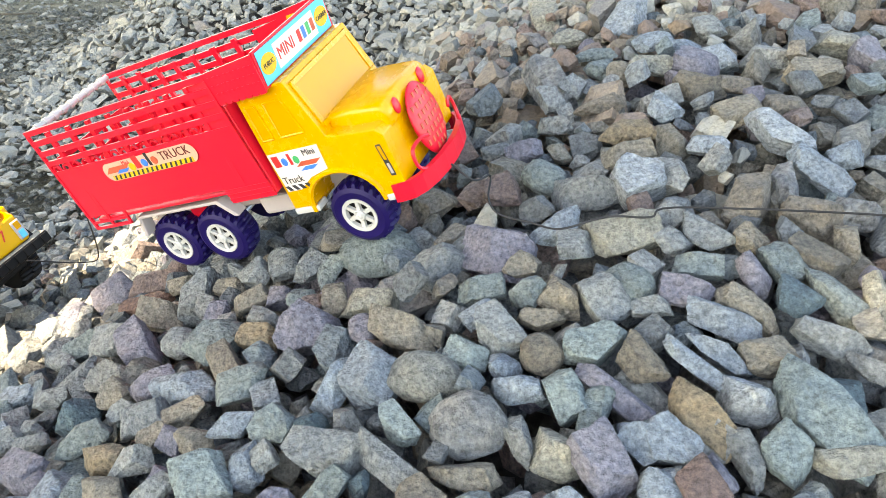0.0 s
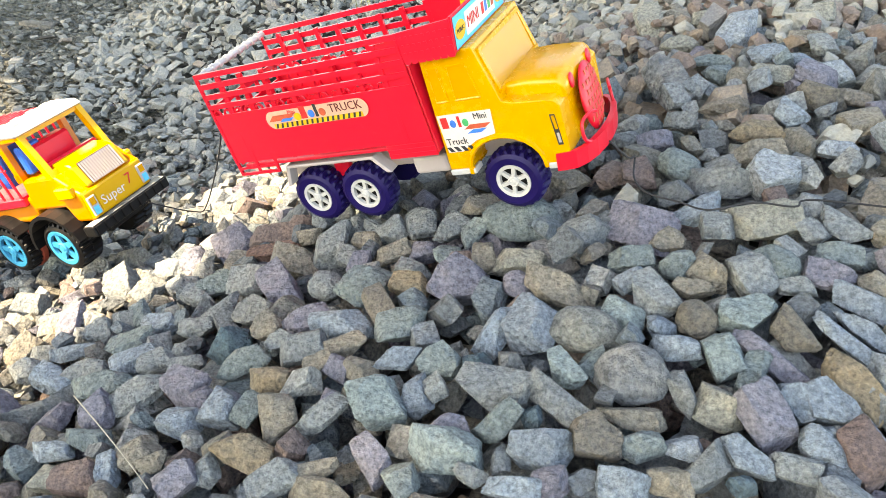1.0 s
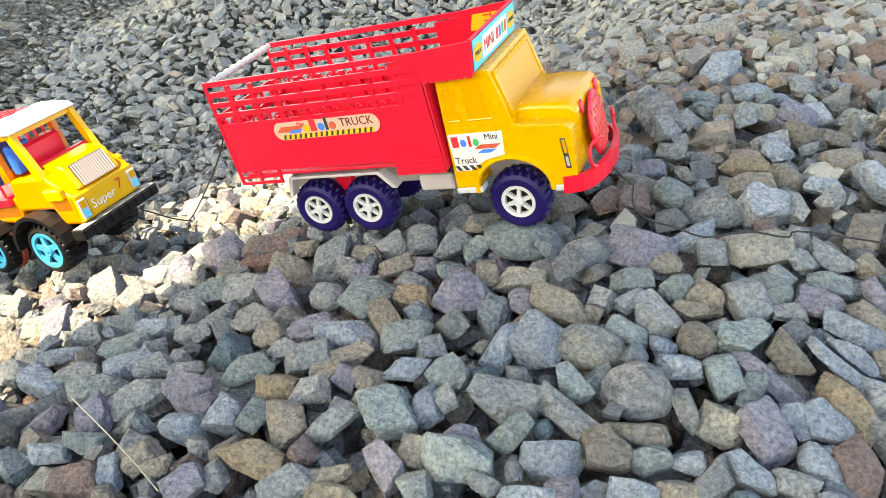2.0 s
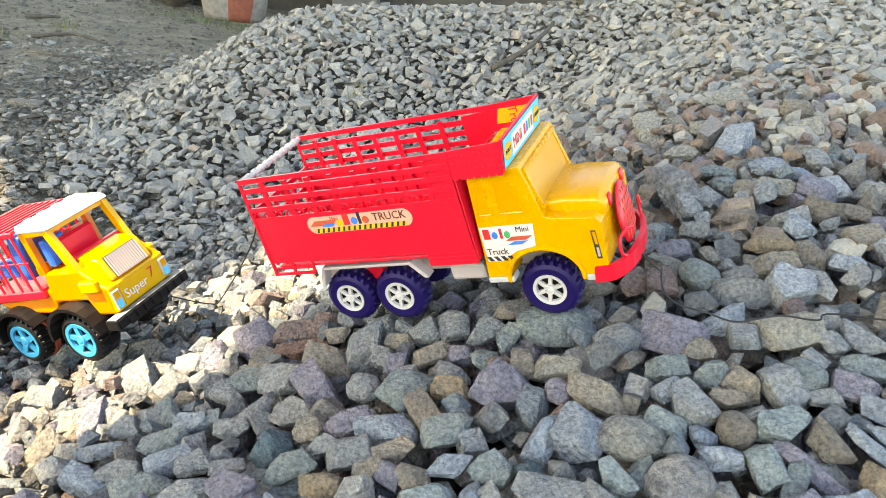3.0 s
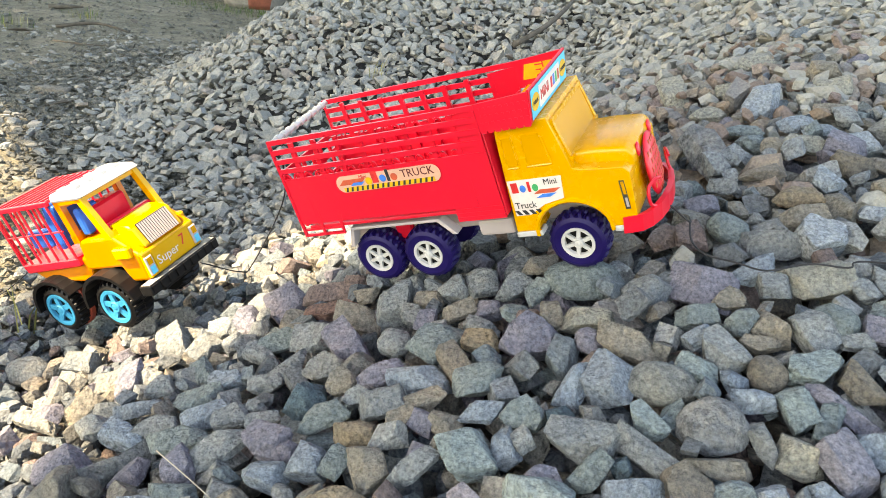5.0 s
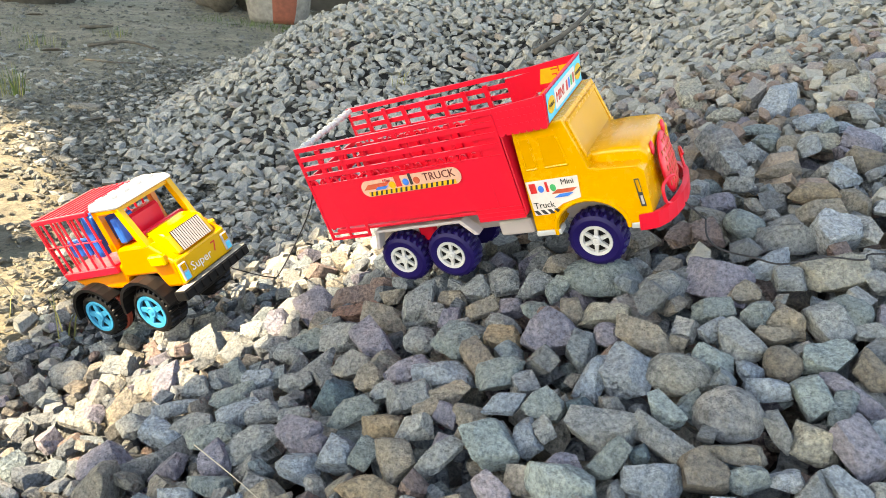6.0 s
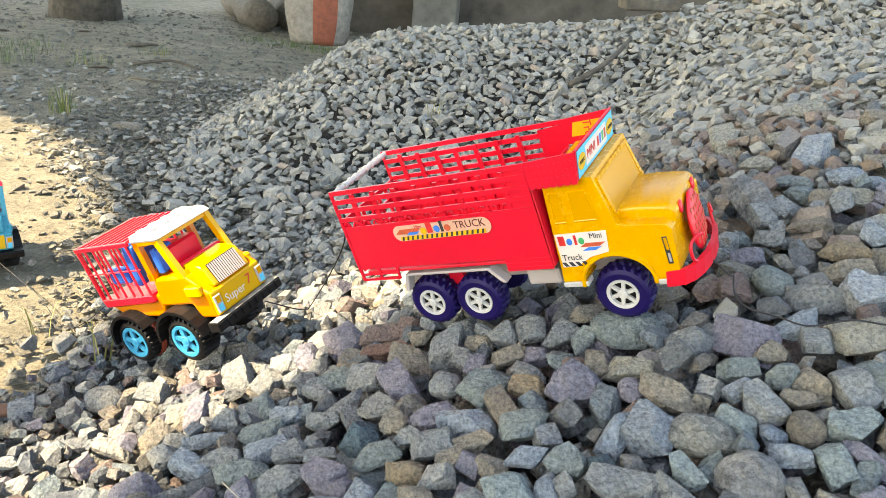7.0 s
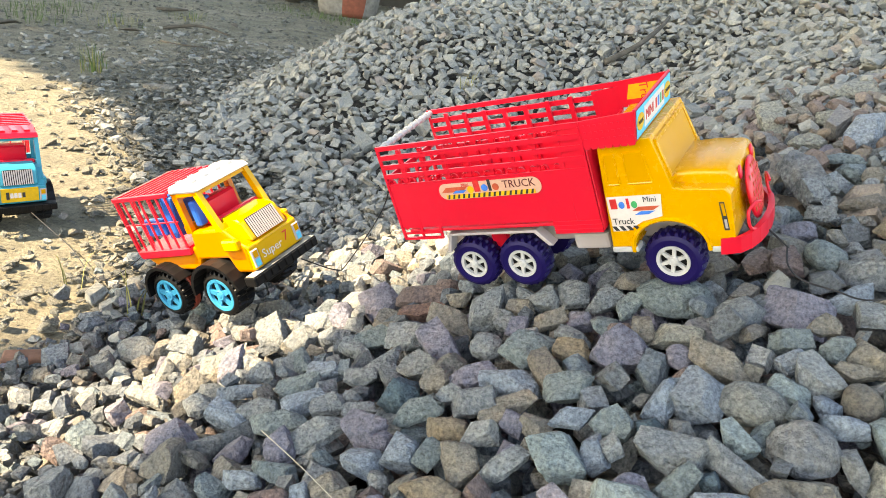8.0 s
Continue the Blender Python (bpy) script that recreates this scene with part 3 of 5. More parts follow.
        for g in ((0, 1, 2, 3), (4, 7, 6, 5), (3, 2, 6, 7), (0, 4, 5, 1)):
            bm.faces.new([vs[j] for j in g])
    bmesh.ops.remove_doubles(bm, verts=bm.verts, dist=1e-5)
    bmesh.ops.holes_fill(bm, edges=bm.edges, sides=6)
    bmesh.ops.recalc_face_normals(bm, faces=bm.faces)
    p("bumper", bm, RED, "red wrap-round bumper")
    bm = bmesh.new()
    bmesh.ops.create_uvsphere(bm, u_segments=24, v_segments=10, radius=1.0)
    for v in bm.verts:
        v.co = Vector((0.064 + 0.004 * v.co.z - 0.05 * (0.028 * v.co.y), 0.042 + 0.0205 * v.co.x, 0.046 + 0.028 * v.co.y))
        if v.co.z < 0.02:
            v.co.z = 0.02
    grille = p("grille", bm, RED, "red domed radiator grille", smooth=True)
    bm = bmesh.new()
    for i in range(-3, 4):
        for j in range(7):
            yy, zz = 0.042 + (i + (0.5 if j % 2 else 0)) * 0.0056, 0.026 + j * 0.0068
            rr = ((yy - 0.042) / 0.0205) ** 2 + ((zz - 0.046) / 0.028) ** 2
            if rr < 0.72:
                xx = 0.064 + 0.004 * math.sqrt(1 - rr) - 0.05 * (zz - 0.046)
                block(xx - 0.002, xx + 0.0003, yy - 0.0012, yy + 0.0012, zz - 0.0021, zz + 0.0021, bm)
    part("grille_studs", bm, INK_RUST, grille)
    for s in (-1, 1):
        yy = 0.042 + s * 0.032
        p("guard_loop", tube(spline([(0.069, 0.042 + s * 0.018, 0.022), (0.0695, yy - s * 0.004, 0.022), (0.066, yy + s * 0.006, 0.028), (0.066, yy + s * 0.005, 0.041), (0.0695, yy - s * 0.005, 0.044), (0.072, 0.042 + s * 0.02, 0.042)], 5), 0.0014, 6), RED)
        bm = bmesh.new()
        bmesh.ops.create_uvsphere(bm, u_segments=12, v_segments=8, radius=1.0)
        for v in bm.verts:
            v.co = Vector((0.0605 + 0.0016 * v.co.z, 0.042 + s * 0.022 + 0.0042 * v.co.x, 0.0695 + 0.0062 * v.co.y))
        p("marker_lamp", bm, RED, smooth=True)
    # chassis
    p("chassis", soften(block(-0.235, 0.04, 0.024, 0.06, 0.012, 0.034), 0.002, 1), PINKISH, "whitish plastic chassis")
    p("chassis_rail", soften(prism([(-0.222, 0.018), (-0.2145, 0.0385), (-0.118, 0.0385), (-0.104, 0.022), (-0.109, 0.022), (-0.121, 0.0358), (-0.2115, 0.0358), (-0.2175, 0.018)], -0.006, 0.006), 0.0006, 1), PINKISH)
    p("chassis_rail", soften(prism([(-0.222, 0.018), (-0.2145, 0.0385), (-0.118, 0.0385), (-0.104, 0.022), (-0.109, 0.022), (-0.121, 0.0358), (-0.2115, 0.0358), (-0.2175, 0.018)], 0.078, 0.090), 0.0006, 1), PINKISH)
    p("tank", soften(block(-0.088, -0.054, 0.004, 0.024, 0.012, 0.028), 0.003, 2), PINKISH, "whitish fuel tank")
    p("axle_housing", soften(block(-0.185, -0.165, 0.02, 0.064, -0.004, 0.03), 0.002, 1), RED)
    for x in (0.0, -0.146, -0.2005):
        wheel(t, "wheel", x, 0.0, 0.0, 0.0265, 0.022, -1, NAVY, WHITE, 6, shift)
        wheel(t, "wheel", x, 0.084, 0.0, 0.0265, 0.022, 1, NAVY, WHITE, 6, shift)
        p("axle", lathe([(0.0022, 0.01), (0.0022, 0.074)], 8), CHROME) if x == 0 else p("axle", tube([(x, 0.01, 0), (x, 0.074, 0)], 0.0022, 8), CHROME)
    # door sticker
    door = Matrix.Translation((-0.0205, y0 - 0.0001, 0.053)) @ Matrix(((1, 0, 0, 0), (0, 0, -1, 0), (0, 1, 0, 0), (0, 0, 0, 1)))
    b = bmesh.new()
    ring = [(-0.0235, -0.019), (-0.0105, -0.019), (0.004, -0.0105), (0.0215, -0.0065), (0.0235, 0.0135), (-0.0235, 0.0135)]
    lo = [b.verts.new((x, y, 0)) for x, y in ring]
    hi = [b.verts.new((x, y, 0.0004)) for x, y in ring]
    b.faces.new(hi)
    for k in range(6):
        b.faces.new((lo[k], lo[(k + 1) % 6], hi[(k + 1) % 6], hi[k]))
    sticker = stuck("sticker", b, PAPER, door, cab, "white door sticker with coloured marks")
    for x, w, h, mt in ((-0.0182, 0.0058, 0.0092, INK_RED), (-0.0112, 0.0052, 0.0066, INK_BLUE), (-0.0055, 0.0024, 0.0092, INK_RED), (-0.0002, 0.0052, 0.0066, INK_GREEN)):
        stuck("sticker_mark", (disc if h < 0.007 else plate)(w, h, 0.0003, x, 0.0055 + (h - 0.0066) / 2), mt, up, sticker)
    lettering("sticker_word", "Mini", 0.0072, INK, sticker, Matrix.Translation((0.0135, 0.0095, 0.0007)), 0.95)
    lettering("sticker_word", "Truck", 0.0082, INK, sticker, Matrix.Translation((-0.0125, -0.0098, 0.0007)), 0.95)
    stuck("sticker_mark", plate(0.018, 0.0036, 0.0003, 0.009, 0.0015, 0.003), INK_RUST, up, sticker)
    stuck("sticker_mark", plate(0.012, 0.003, 0.0004, 0.0075, -0.0025, 0.003), INK_BLUE, up, sticker)
    for i in range(4):
        stuck("sticker_bar", plate(0.0034, 0.0042, 0.0003, -0.0205 + i * 0.0062, -0.0163, -0.0014), INK, up, sticker)
    badge = stuck("sticker", plate(0.03, 0.0135, 0.0003, 0, 0, 0.002), INK_YELLOW, shift @ inner, t, "yellow and red sticker inside the bed")
    lettering("sticker_word", "Tru", 0.0115, INK_RED, badge, Matrix.Translation((0, 0, 0.0006)) @ Matrix.Rotation(radians(-90), 4, "Z"), 0.95)
    return t


TRUCK_AT = pose(-0.062, 0.5188, 0.3519, 14, -19.8, -25.5)
big_truck(TRUCK_AT)


# ---- small toy trucks ----


plain_part = part


def small_truck(m, name_label, body, front, roof_mat, cage, rims, rear_tyre, load):
    """Short-nosed toy truck with a caged bed; origin at the near front hub."""
    W = 0.132
    SX, SY, SZ = 1.075, 0.865, 1.06
    yc = W / 2
    centre = Vector((-0.035, yc * SY, -0.03))
    shift = Matrix.Translation(-centre)
    t = new("toy_truck")
    t.matrix_world = m @ Matrix.Translation(centre)
    tagged(t, name_label, "toy truck", "small toy trucks")

    def part(name, bm, mat, parent, label="", smooth=False, at=None):
        for v in bm.verts:
            v.co.x, v.co.y, v.co.z = v.co.x * SX, v.co.y * SY, v.co.z * SZ
        return plain_part(name, bm, mat, parent, label, smooth, at)

    def p(name, bm, mat, label="", parent=None, smooth=False):
        return part(name, bm, mat, parent or t, label, smooth, shift if parent is None else Matrix.Identity(4))

    a, b = yc - 0.05, yc + 0.05
    p("chassis", soften(block(-0.105, 0.05, yc - 0.03, yc + 0.03, 0.0, 0.03), 0.002, 1), BLACK)
    p("body", soften(prism([(-0.118, 0.042), (-0.1, 0.03), (-0.03, 0.026), (-0.024, 0.04), (0.024, 0.04), (0.03, 0.022), (0.056, 0.022), (0.058, 0.052), (0.05, 0.058), (0.03, 0.075), (-0.022, 0.075), (-0.026, 0.056), (-0.118, 0.056)], a, b), 0.003, 2), body)
    p("bonnet", soften(prism([(0.018, 0.06), (0.0585, 0.054), (0.0495, 0.077), (0.042, 0.081), (0.018, 0.084)], yc - 0.036, yc + 0.036), 0.003, 2), front)
    p("nose", soften(block(0.045, 0.0595, a + 0.001, b - 0.001, 0.0235, 0.053), 0.0025, 2), front)
    # cab frame: open windows
    bm, fore = bmesh.new(), bmesh.new()
    for y in (a, b - 0.008):
        prism([(0.022, 0.073), (0.031, 0.073), (0.014, 0.124), (0.006, 0.124)], y, y + 0.008, fore)
        prism([(-0.026, 0.073), (-0.018, 0.073), (-0.02, 0.124), (-0.028, 0.124)], y, y + 0.008, bm)
        block(-0.028, 0.014, y, y + 0.006, 0.117, 0.124, bm)
    block(0.006, 0.014, a + 0.008, b - 0.008, 0.1165, 0.124, fore)
    prism([(0.022, 0.073), (0.031, 0.073), (0.029, 0.08), (0.02, 0.08)], a + 0.008, b - 0.008, fore)
    p("windscreen_frame", fore, front)
    block(-0.028, -0.021, a, b, 0.073, 0.082, bm)
    block(-0.028, -0.021, a, b, 0.112, 0.124, bm)
    p("cab_frame", bm, body, "cab frame with open windows")
    p("seat", soften(block(-0.02, 0.0, yc - 0.03, yc + 0.03, 0.075, 0.104), 0.003, 1), RED)
    p("dashboard", soften(block(0.012, 0.022, a + 0.009, b - 0.009, 0.07, 0.085), 0.002, 1), cage)
    bm = soften(prism([(-0.031, 0.121), (0.013, 0.120), (0.020, 0.1225), (0.012, 0.128), (-0.027, 0.131)], a - 0.001, b + 0.001), 0.0025, 2)
    for i in range(4):
        y = a + 0.016 + i * 0.0225
        block(-0.024, 0.004, y - 0.005, y + 0.005, 0.1275, 0.1318, bm)
    p("roof", bm, roof_mat, "ribbed plastic roof")
    # radiator and print
    rad = p("radiator", soften(prism([(0.0568, 0.056), (0.059, 0.0555), (0.0505, 0.0785), (0.0485, 0.0785)], yc - 0.027, yc + 0.027), 0.0004, 1), BLACK)
    for i in range(14):
        y = yc - 0.0255 + i * 0.00393
        part("slat", prism([(0.0574, 0.0565), (0.0597, 0.056), (0.0512, 0.078), (0.049, 0.078)], y - 0.0011, y + 0.0011), PINKISH, rad)
    panel = p("name_panel", block(0.0592, 0.0601, yc - 0.034, yc + 0.034, 0.027, 0.0505), INK_YELLOW if front is not LEMON else LEMON, "yellow printed panel")
    if load:
        front_print = Matrix(((0, 0, 1, 0), (1, 0, 0, 0), (0, 1, 0, 0), (0, 0, 0, 1)))
        lettering("print_word", "Super", 0.0148, PAPER, panel, Matrix.Translation((0.0601 * SX + 0.0004, (yc - 0.011) * SY, 0.036 * SZ)) @ front_print, 1.0)
        lettering("print_number", "7", 0.0175, INK_RED, panel, Matrix.Translation((0.0601 * SX + 0.0004, (yc + 0.019) * SY, 0.040 * SZ)) @ front_print, 1.0)
    else:
        for i in range(5):
            y = yc - 0.022 + i * 0.0072
            part("print_bar", block(0.06, 0.0604, y - 0.0028, y + 0.0028, 0.034 if i else 0.032, 0.0425 if i else 0.0445), INK if i in (0, 4) else PAPER, panel)
    for s in (-1, 1):
        lamp = p("headlight", soften(block(0.0585, 0.0612, yc + s * 0.0425 - 0.0065, yc + s * 0.0425 + 0.0065, 0.0265, 0.047), 0.001, 1), PINKISH, "headlight with amber and blue print")
        part("lamp_print", block(0.061, 0.0615, yc + s * 0.0425 - 0.004, yc + s * 0.0425 + 0.004, 0.038, 0.0455), AMBER, lamp)
        part("lamp_print", block(0.061, 0.0615, yc + s * 0.0425 - 0.004, yc + s * 0.0425 + 0.004, 0.0275, 0.036), INK_CYAN, lamp)
        p("side_block", soften(block(0.026, 0.05, yc + s * 0.05 - 0.006, yc + s * 0.05 + 0.003, 0.05, 0.063), 0.002, 1), front)
    bm = soften(block(0.05, 0.067, yc - 0.066, yc + 0.066, 0.010, 0.022), 0.002, 2)
    for i in range(9):
        y = yc - 0.058 + i * 0.0145
        block(0.066, 0.0682, y - 0.0045, y + 0.0045, 0.0115, 0.0205, bm)
    bumper = p("bumper", bm, BLACK, "black ridged bumper, chalked pale along the top")
    if load:
        part("chalk", soften(block(0.0525, 0.0655, yc - 0.064, yc + 0.064, 0.0212, 0.0225), 0.0004, 1), CHALKED, bumper, "pale chalky dust")
    # mudguards
    for x, r in ((0.0, 0.036), (-0.088, 0.034)):
        for y0_, y1_ in ((-0.004, 0.022), (W - 0.022, W + 0.004)):
            bm = bmesh.new()
            n = 10
            ring = []
            for k in range(n + 1):
                ang = math.pi * (1.0 - 0.95 * k / n) if x == 0 else math.pi * (1.02 - 0.85 * k / n)
                ring.append((x + r * math.cos(ang), 0.002 + r * 0.98 * math.sin(ang), x + (r + 0.004) * math.cos(ang), 0.002 + (r + 0.004) * 0.98 * math.sin(ang)))
            for q0, q1 in zip(ring, ring[1:]):
                prism([(q0[0], q0[1]), (q1[0], q1[1]), (q1[2], q1[3]), (q0[2], q0[3])], y0_, y1_, bm)
            bmesh.ops.remove_doubles(bm, verts=bm.verts, dist=1e-6)
            p("mudguard", bm, BLACK, smooth=False)
    for x, tyre in ((0.0, BLACK), (-0.083, rear_tyre)):
        near = wheel(t, "wheel", x * 1.188, 0.0, 0.0, 0.0305, 0.032, -1, BLACK, rims, 5, shift, 24, 0.72)
        far = wheel(t, "wheel", x * 1.188, W * SY, 0.0, 0.0305, 0.032, 1, BLACK, rims, 5, shift, 24, 0.72)
        if tyre is not BLACK:
            for w in (near, far):
                plain_part("band", lathe([(0.029, 0.016), (0.0318, 0.017), (0.0318, 0.023), (0.029, 0.024)], 40), tyre, w, "worn red-brown band round the tyre")
        p("axle", tube([(x, 0.02, 0), (x, W - 0.02, 0)], 0.003, 8), BLACK)
    # caged bed
    p("bed_floor", soften(prism([(-0.123, 0.045), (-0.03, 0.048), (-0.03, 0.058), (-0.127, 0.056)], a - 0.006, b + 0.006), 0.0015, 1), cage)
    for y in (a - 0.004, b + 0.004):
        for i in range(7):
            x = -0.125 + i * 0.0155
            p("cage_bar", tube([(x, y, 0.055), (x - 0.004, y, 0.122)], 0.0016, 6), cage)
        p("cage_rail", soften(block(-0.131, -0.03, y - 0.0022, y + 0.0022, 0.12, 0.1255), 0.0008, 1), cage)
        p("cage_rail", tube([(-0.128, y, 0.09), (-0.03, y, 0.09)], 0.0011, 6), cage)
    for i in range(5):
        y = a + (b - a) * i / 4
        p("cage_bar", tube([(-0.126, y, 0.055), (-0.129, y, 0.122)], 0.0017, 6), cage)
    p("cage_rail", soften(block(-0.131, -0.126, a - 0.004, b + 0.004, 0.12, 0.1255), 0.0008, 1), cage)
    for i in range(9):
        x = -0.121 + i * 0.011
        p("cage_top_bar", soften(block(x - 0.0018, x + 0.0018, a - 0.004, b + 0.004, 0.1225, 0.1262), 0.0006, 1), cage)
    if load:
        bm = soften(prism([(-0.066, 0.066), (-0.05, 0.066), (-0.036, 0.116), (-0.056, 0.12)], a + 0.004, a + 0.05), 0.003, 2)
        p("rear_panel", bm, load, "blue plastic panel inside the cage")
        p("rear_panel", soften(block(-0.112, -0.078, a + 0.012, a + 0.02, 0.068, 0.09), 0.002, 1), load)
        p("rear_panel", soften(block(-0.016, -0.006, a + 0.008, a + 0.04, 0.078, 0.108), 0.002, 1), load)
    return t


ORANGE_AT = pose(-0.5327, 0.6925, 0.1494, 11.5, -20.2, -25.3)
small_truck(ORANGE_AT, "orange and yellow plastic toy truck with a red caged bed", ORANGE, LEMON, WHITE, RED, CYAN, RUST, BLUE)
BLUE_AT = pose(-1.133, 1.073, 0.032, 0, 0, -46)
small_truck(BLUE_AT, "turquoise plastic toy truck with a red roof on sunlit soil", TEAL, TEAL, RED, RED, CYAN, BLACK, None)


# ---- yard behind the heap ----
def leaning_sack(x, y, w, h):
    """A filled sack that stands upright: puffed, creased, with a printed band."""
    t = new("cement_sack")
    t.location = (x, y, 0)
    tagged(t, "filled woven cement sack with a red printed band", "sack")
    bm = bmesh.new()
    n, rows = 36, 22
    rings = []
    for j in range(rows + 1):
        v = j / rows
        swell = 0.86 + 0.2 * math.sin(math.pi * min(1, v * 1.1)) ** 0.7
        ring = []
        for i in range(n):
            a = 2 * math.pi * i / n
            c, s = math.cos(a), math.sin(a)
            k = swell * (1 + 0.045 * noise.noise((c * 2.5, s * 2.5, v * 5)) + 0.02 * noise.noise((c * 8, s * 8, v * 16)))
            ring.append(bm.verts.new((math.copysign(abs(c) ** 0.8, c) * w / 2 * k, math.copysign(abs(s) ** 0.8, s) * w * 0.36 * k, v * h)))
        rings.append(ring)
    for j, (r0, r1) in enumerate(zip(rings, rings[1:])):
        for i in range(n):
            f = bm.faces.new((r0[i], r0[(i + 1) % n], r1[(i + 1) % n], r1[i]))
            f.material_index = 1 if 27 <= i <= 30 and j < 17 else 0
    bm.faces.new(rings[0][::-1])
    bm.faces.new(rings[-1])
    part("bag", bm, [SACKING, SACKRED], t, smooth=True)
    lettering("print_word", "CEMENT", 0.058, INK, t, Matrix.Translation((-0.085, -w * 0.395, 0.305)) @ Matrix.Rotation(radians(90), 4, "X"), 0.8)
    return t


leaning_sack(-1.42, 4.88, 0.40, 0.62)

wall = part("wall_back", soften(block(-1.6, 7.0, 5.7, 6.0, -0.05, 2.6), 0.01, 1), MUDWALL)
tagged(wall, "dark weathered mud and stone wall in shade", "wall", kind="structure")
post = new("concrete_post")
post.location = (-0.74, 5.5, 0)
tagged(post, "square grey concrete post against the dark wall", "post")
part("shaft", soften(block(-0.15, 0.15, -0.15, 0.15, -0.02, 2.5), 0.012, 2), CONCRETE, post)


def fallen_log(name, a, b, r, mat, label):
    a, b = Vector(a), Vector(b)
    t = part(name, tube([a.lerp(b, i / 8) + Vector((0, 0, 0.02 * math.sin(i * 1.7))) - a for i in range(9)], lambda u: r * (1 - 0.15 * u) * (1 + 0.06 * math.sin(u * 21)), 16), mat, smooth=True)
    t.location = a
    return tagged(t, label, "log")


fallen_log("log", (-1.85, 5.1, 0.10), (-2.5, 6.3, 0.08), 0.10, DEADWOOD, "grey weathered log lying on the soil")
fallen_log("log", (-1.72, 5.35, 0.10), (-2.2, 6.6, 0.10), 0.11, DEADWOOD, "grey weathered log lying on the soil")


def tree(x, y, r, height):
    t = new("tree")
    t.location = (x, y, 0)
    tagged(t, "tree with a grey rough trunk; the one out of view is added for shade", "tree")
    part("trunk", tube([(0.03 * math.sin(i), 0.04 * math.cos(i * 1.3), -0.1 + height * i / 12) for i in range(13)], lambda u: r * (1 + 0.14 * math.exp(-u * 30)) * (1 - 0.45 * u), 18), BARK, t, smooth=True)
    return t


far_tree = tree(-3.02, 4.95, 0.215, 3.4)

# tree added out of view to keep the sun off heap and yard
added_shade_tree = tree(-8.2, 3.0, 0.26, 4.6)

# its crown shades the yard, holes cut for sun on soil and heap foot
rt = random.Random(21)
SUN_PATCHES = [
    ((-1.95, 2.3), (-1.3, 1.85), (-1.08, 1.45), (-0.86, 1.05), (-0.72, 0.88), (-0.88, 0.76), (-1.7, 0.78), (-2.7, 1.5)),
    ((-0.22, 1.06), (-0.12, 0.87), (-0.17, 0.79), (-0.27, 0.76), (-0.31, 0.69), (-0.36, 0.63), (-0.40, 0.60), (-0.50, 0.54), (-0.64, 0.44), (-0.85, 0.27), (-1.2, 0.27), (-1.0, 0.45), (-0.74, 0.52), (-0.54, 0.62), (-0.48, 0.70), (-0.42, 0.83), (-0.36, 1.0), (-0.30, 1.12)),
    ((0.02, 0.82), (0.07, 0.74), (0.13, 0.78), (0.08, 0.86)),
]


def inside(x, y, poly):
    hit = False
    for (ax, ay), (bx, by) in zip(poly, poly[1:] + poly[:1]):
        if (ay > y) != (by > y) and x < ax + (bx - ax) * (y - ay) / (by - ay):
            hit = not hit
    return hit


def crown(base, z0, z1, x0, x1, y0, y1, count):
    """Leaves over the stretch of ground x0..x1, y0..y1, as seen along the sun's rays."""
    v, f = [], []
    for _ in range(count):
        z = rt.uniform(z0, z1)
        gx, gy = rt.uniform(x0, x1), rt.uniform(y0, y1)
        u, w = (2 * gx - x0 - x1) / (x1 - x0), (2 * gy - y0 - y1) / (y1 - y0)
        if u * u + w * w > 1 + 0.3 * noise.noise((u * 3, w * 3, 0)):
            continue
        s = rt.uniform(0.07, 0.12)
        if any(inside(gx + a * s, gy + b * s, g) for g in SUN_PATCHES for a, b in ((0, 0), (1, 0), (-1, 0), (0, 1), (0, -1))):
            continue
        k = z / SUN_TO.z
        m = Matrix.Translation((gx + SUN_TO.x * k, gy + SUN_TO.y * k, z)) @ Euler((rt.gauss(0, 0.5), rt.gauss(-0.4, 0.5), rt.uniform(0, 6.28))).to_matrix().to_4x4()
        o = len(v)
        v.extend([m @ Vector(c) for c in ((-s, 0, 0), (-s * 0.2, -s * 0.42, 0.01), (s, 0, -0.02), (-s * 0.2, s * 0.42, 0.01))])
        f.append((o, o + 1, o + 2, o + 3))
    me = bpy.data.meshes.new("crown")
    me.from_pydata(v, [], f)
    me.materials.append(LEAFGREEN)
    ob = new("crown", me)
    ob.parent = base
    ob.matrix_basis = Matrix.Translation(-base.location)
    return tagged(ob, "leafy crown added out of view, cut to shape the sun patches", kind="stuff")


crown(added_shade_tree, 4.5, 5.6, -6.2, 4.0, -2.6, 10.5, 125000)


def limbs(base, top, ends):
    for e in ends:
        mid = top.lerp(Vector(e), 0.5) + Vector((0, 0, 0.15))
        part("limb", tube(spline([top, mid, e], 6), lambda u: 0.1 * (1 - 0.75 * u), 8), BARK, base, smooth=True)


limbs(added_shade_tree, Vector((0, 0, 4.2)), [(3.4, 2.6, 5.0), (2.4, 4.0, 5.1), (-0.6, 3.6, 5.0), (-1.2, -1.6, 4.9), (0.4, -4.2, 5.0)])
limbs(far_tree, Vector((0, 0, 3.0)), [(1.1 * math.cos(a), 1.1 * math.sin(a), 4.1) for a in (0.2, 1.4, 2.6, 3.8, 5.1)])


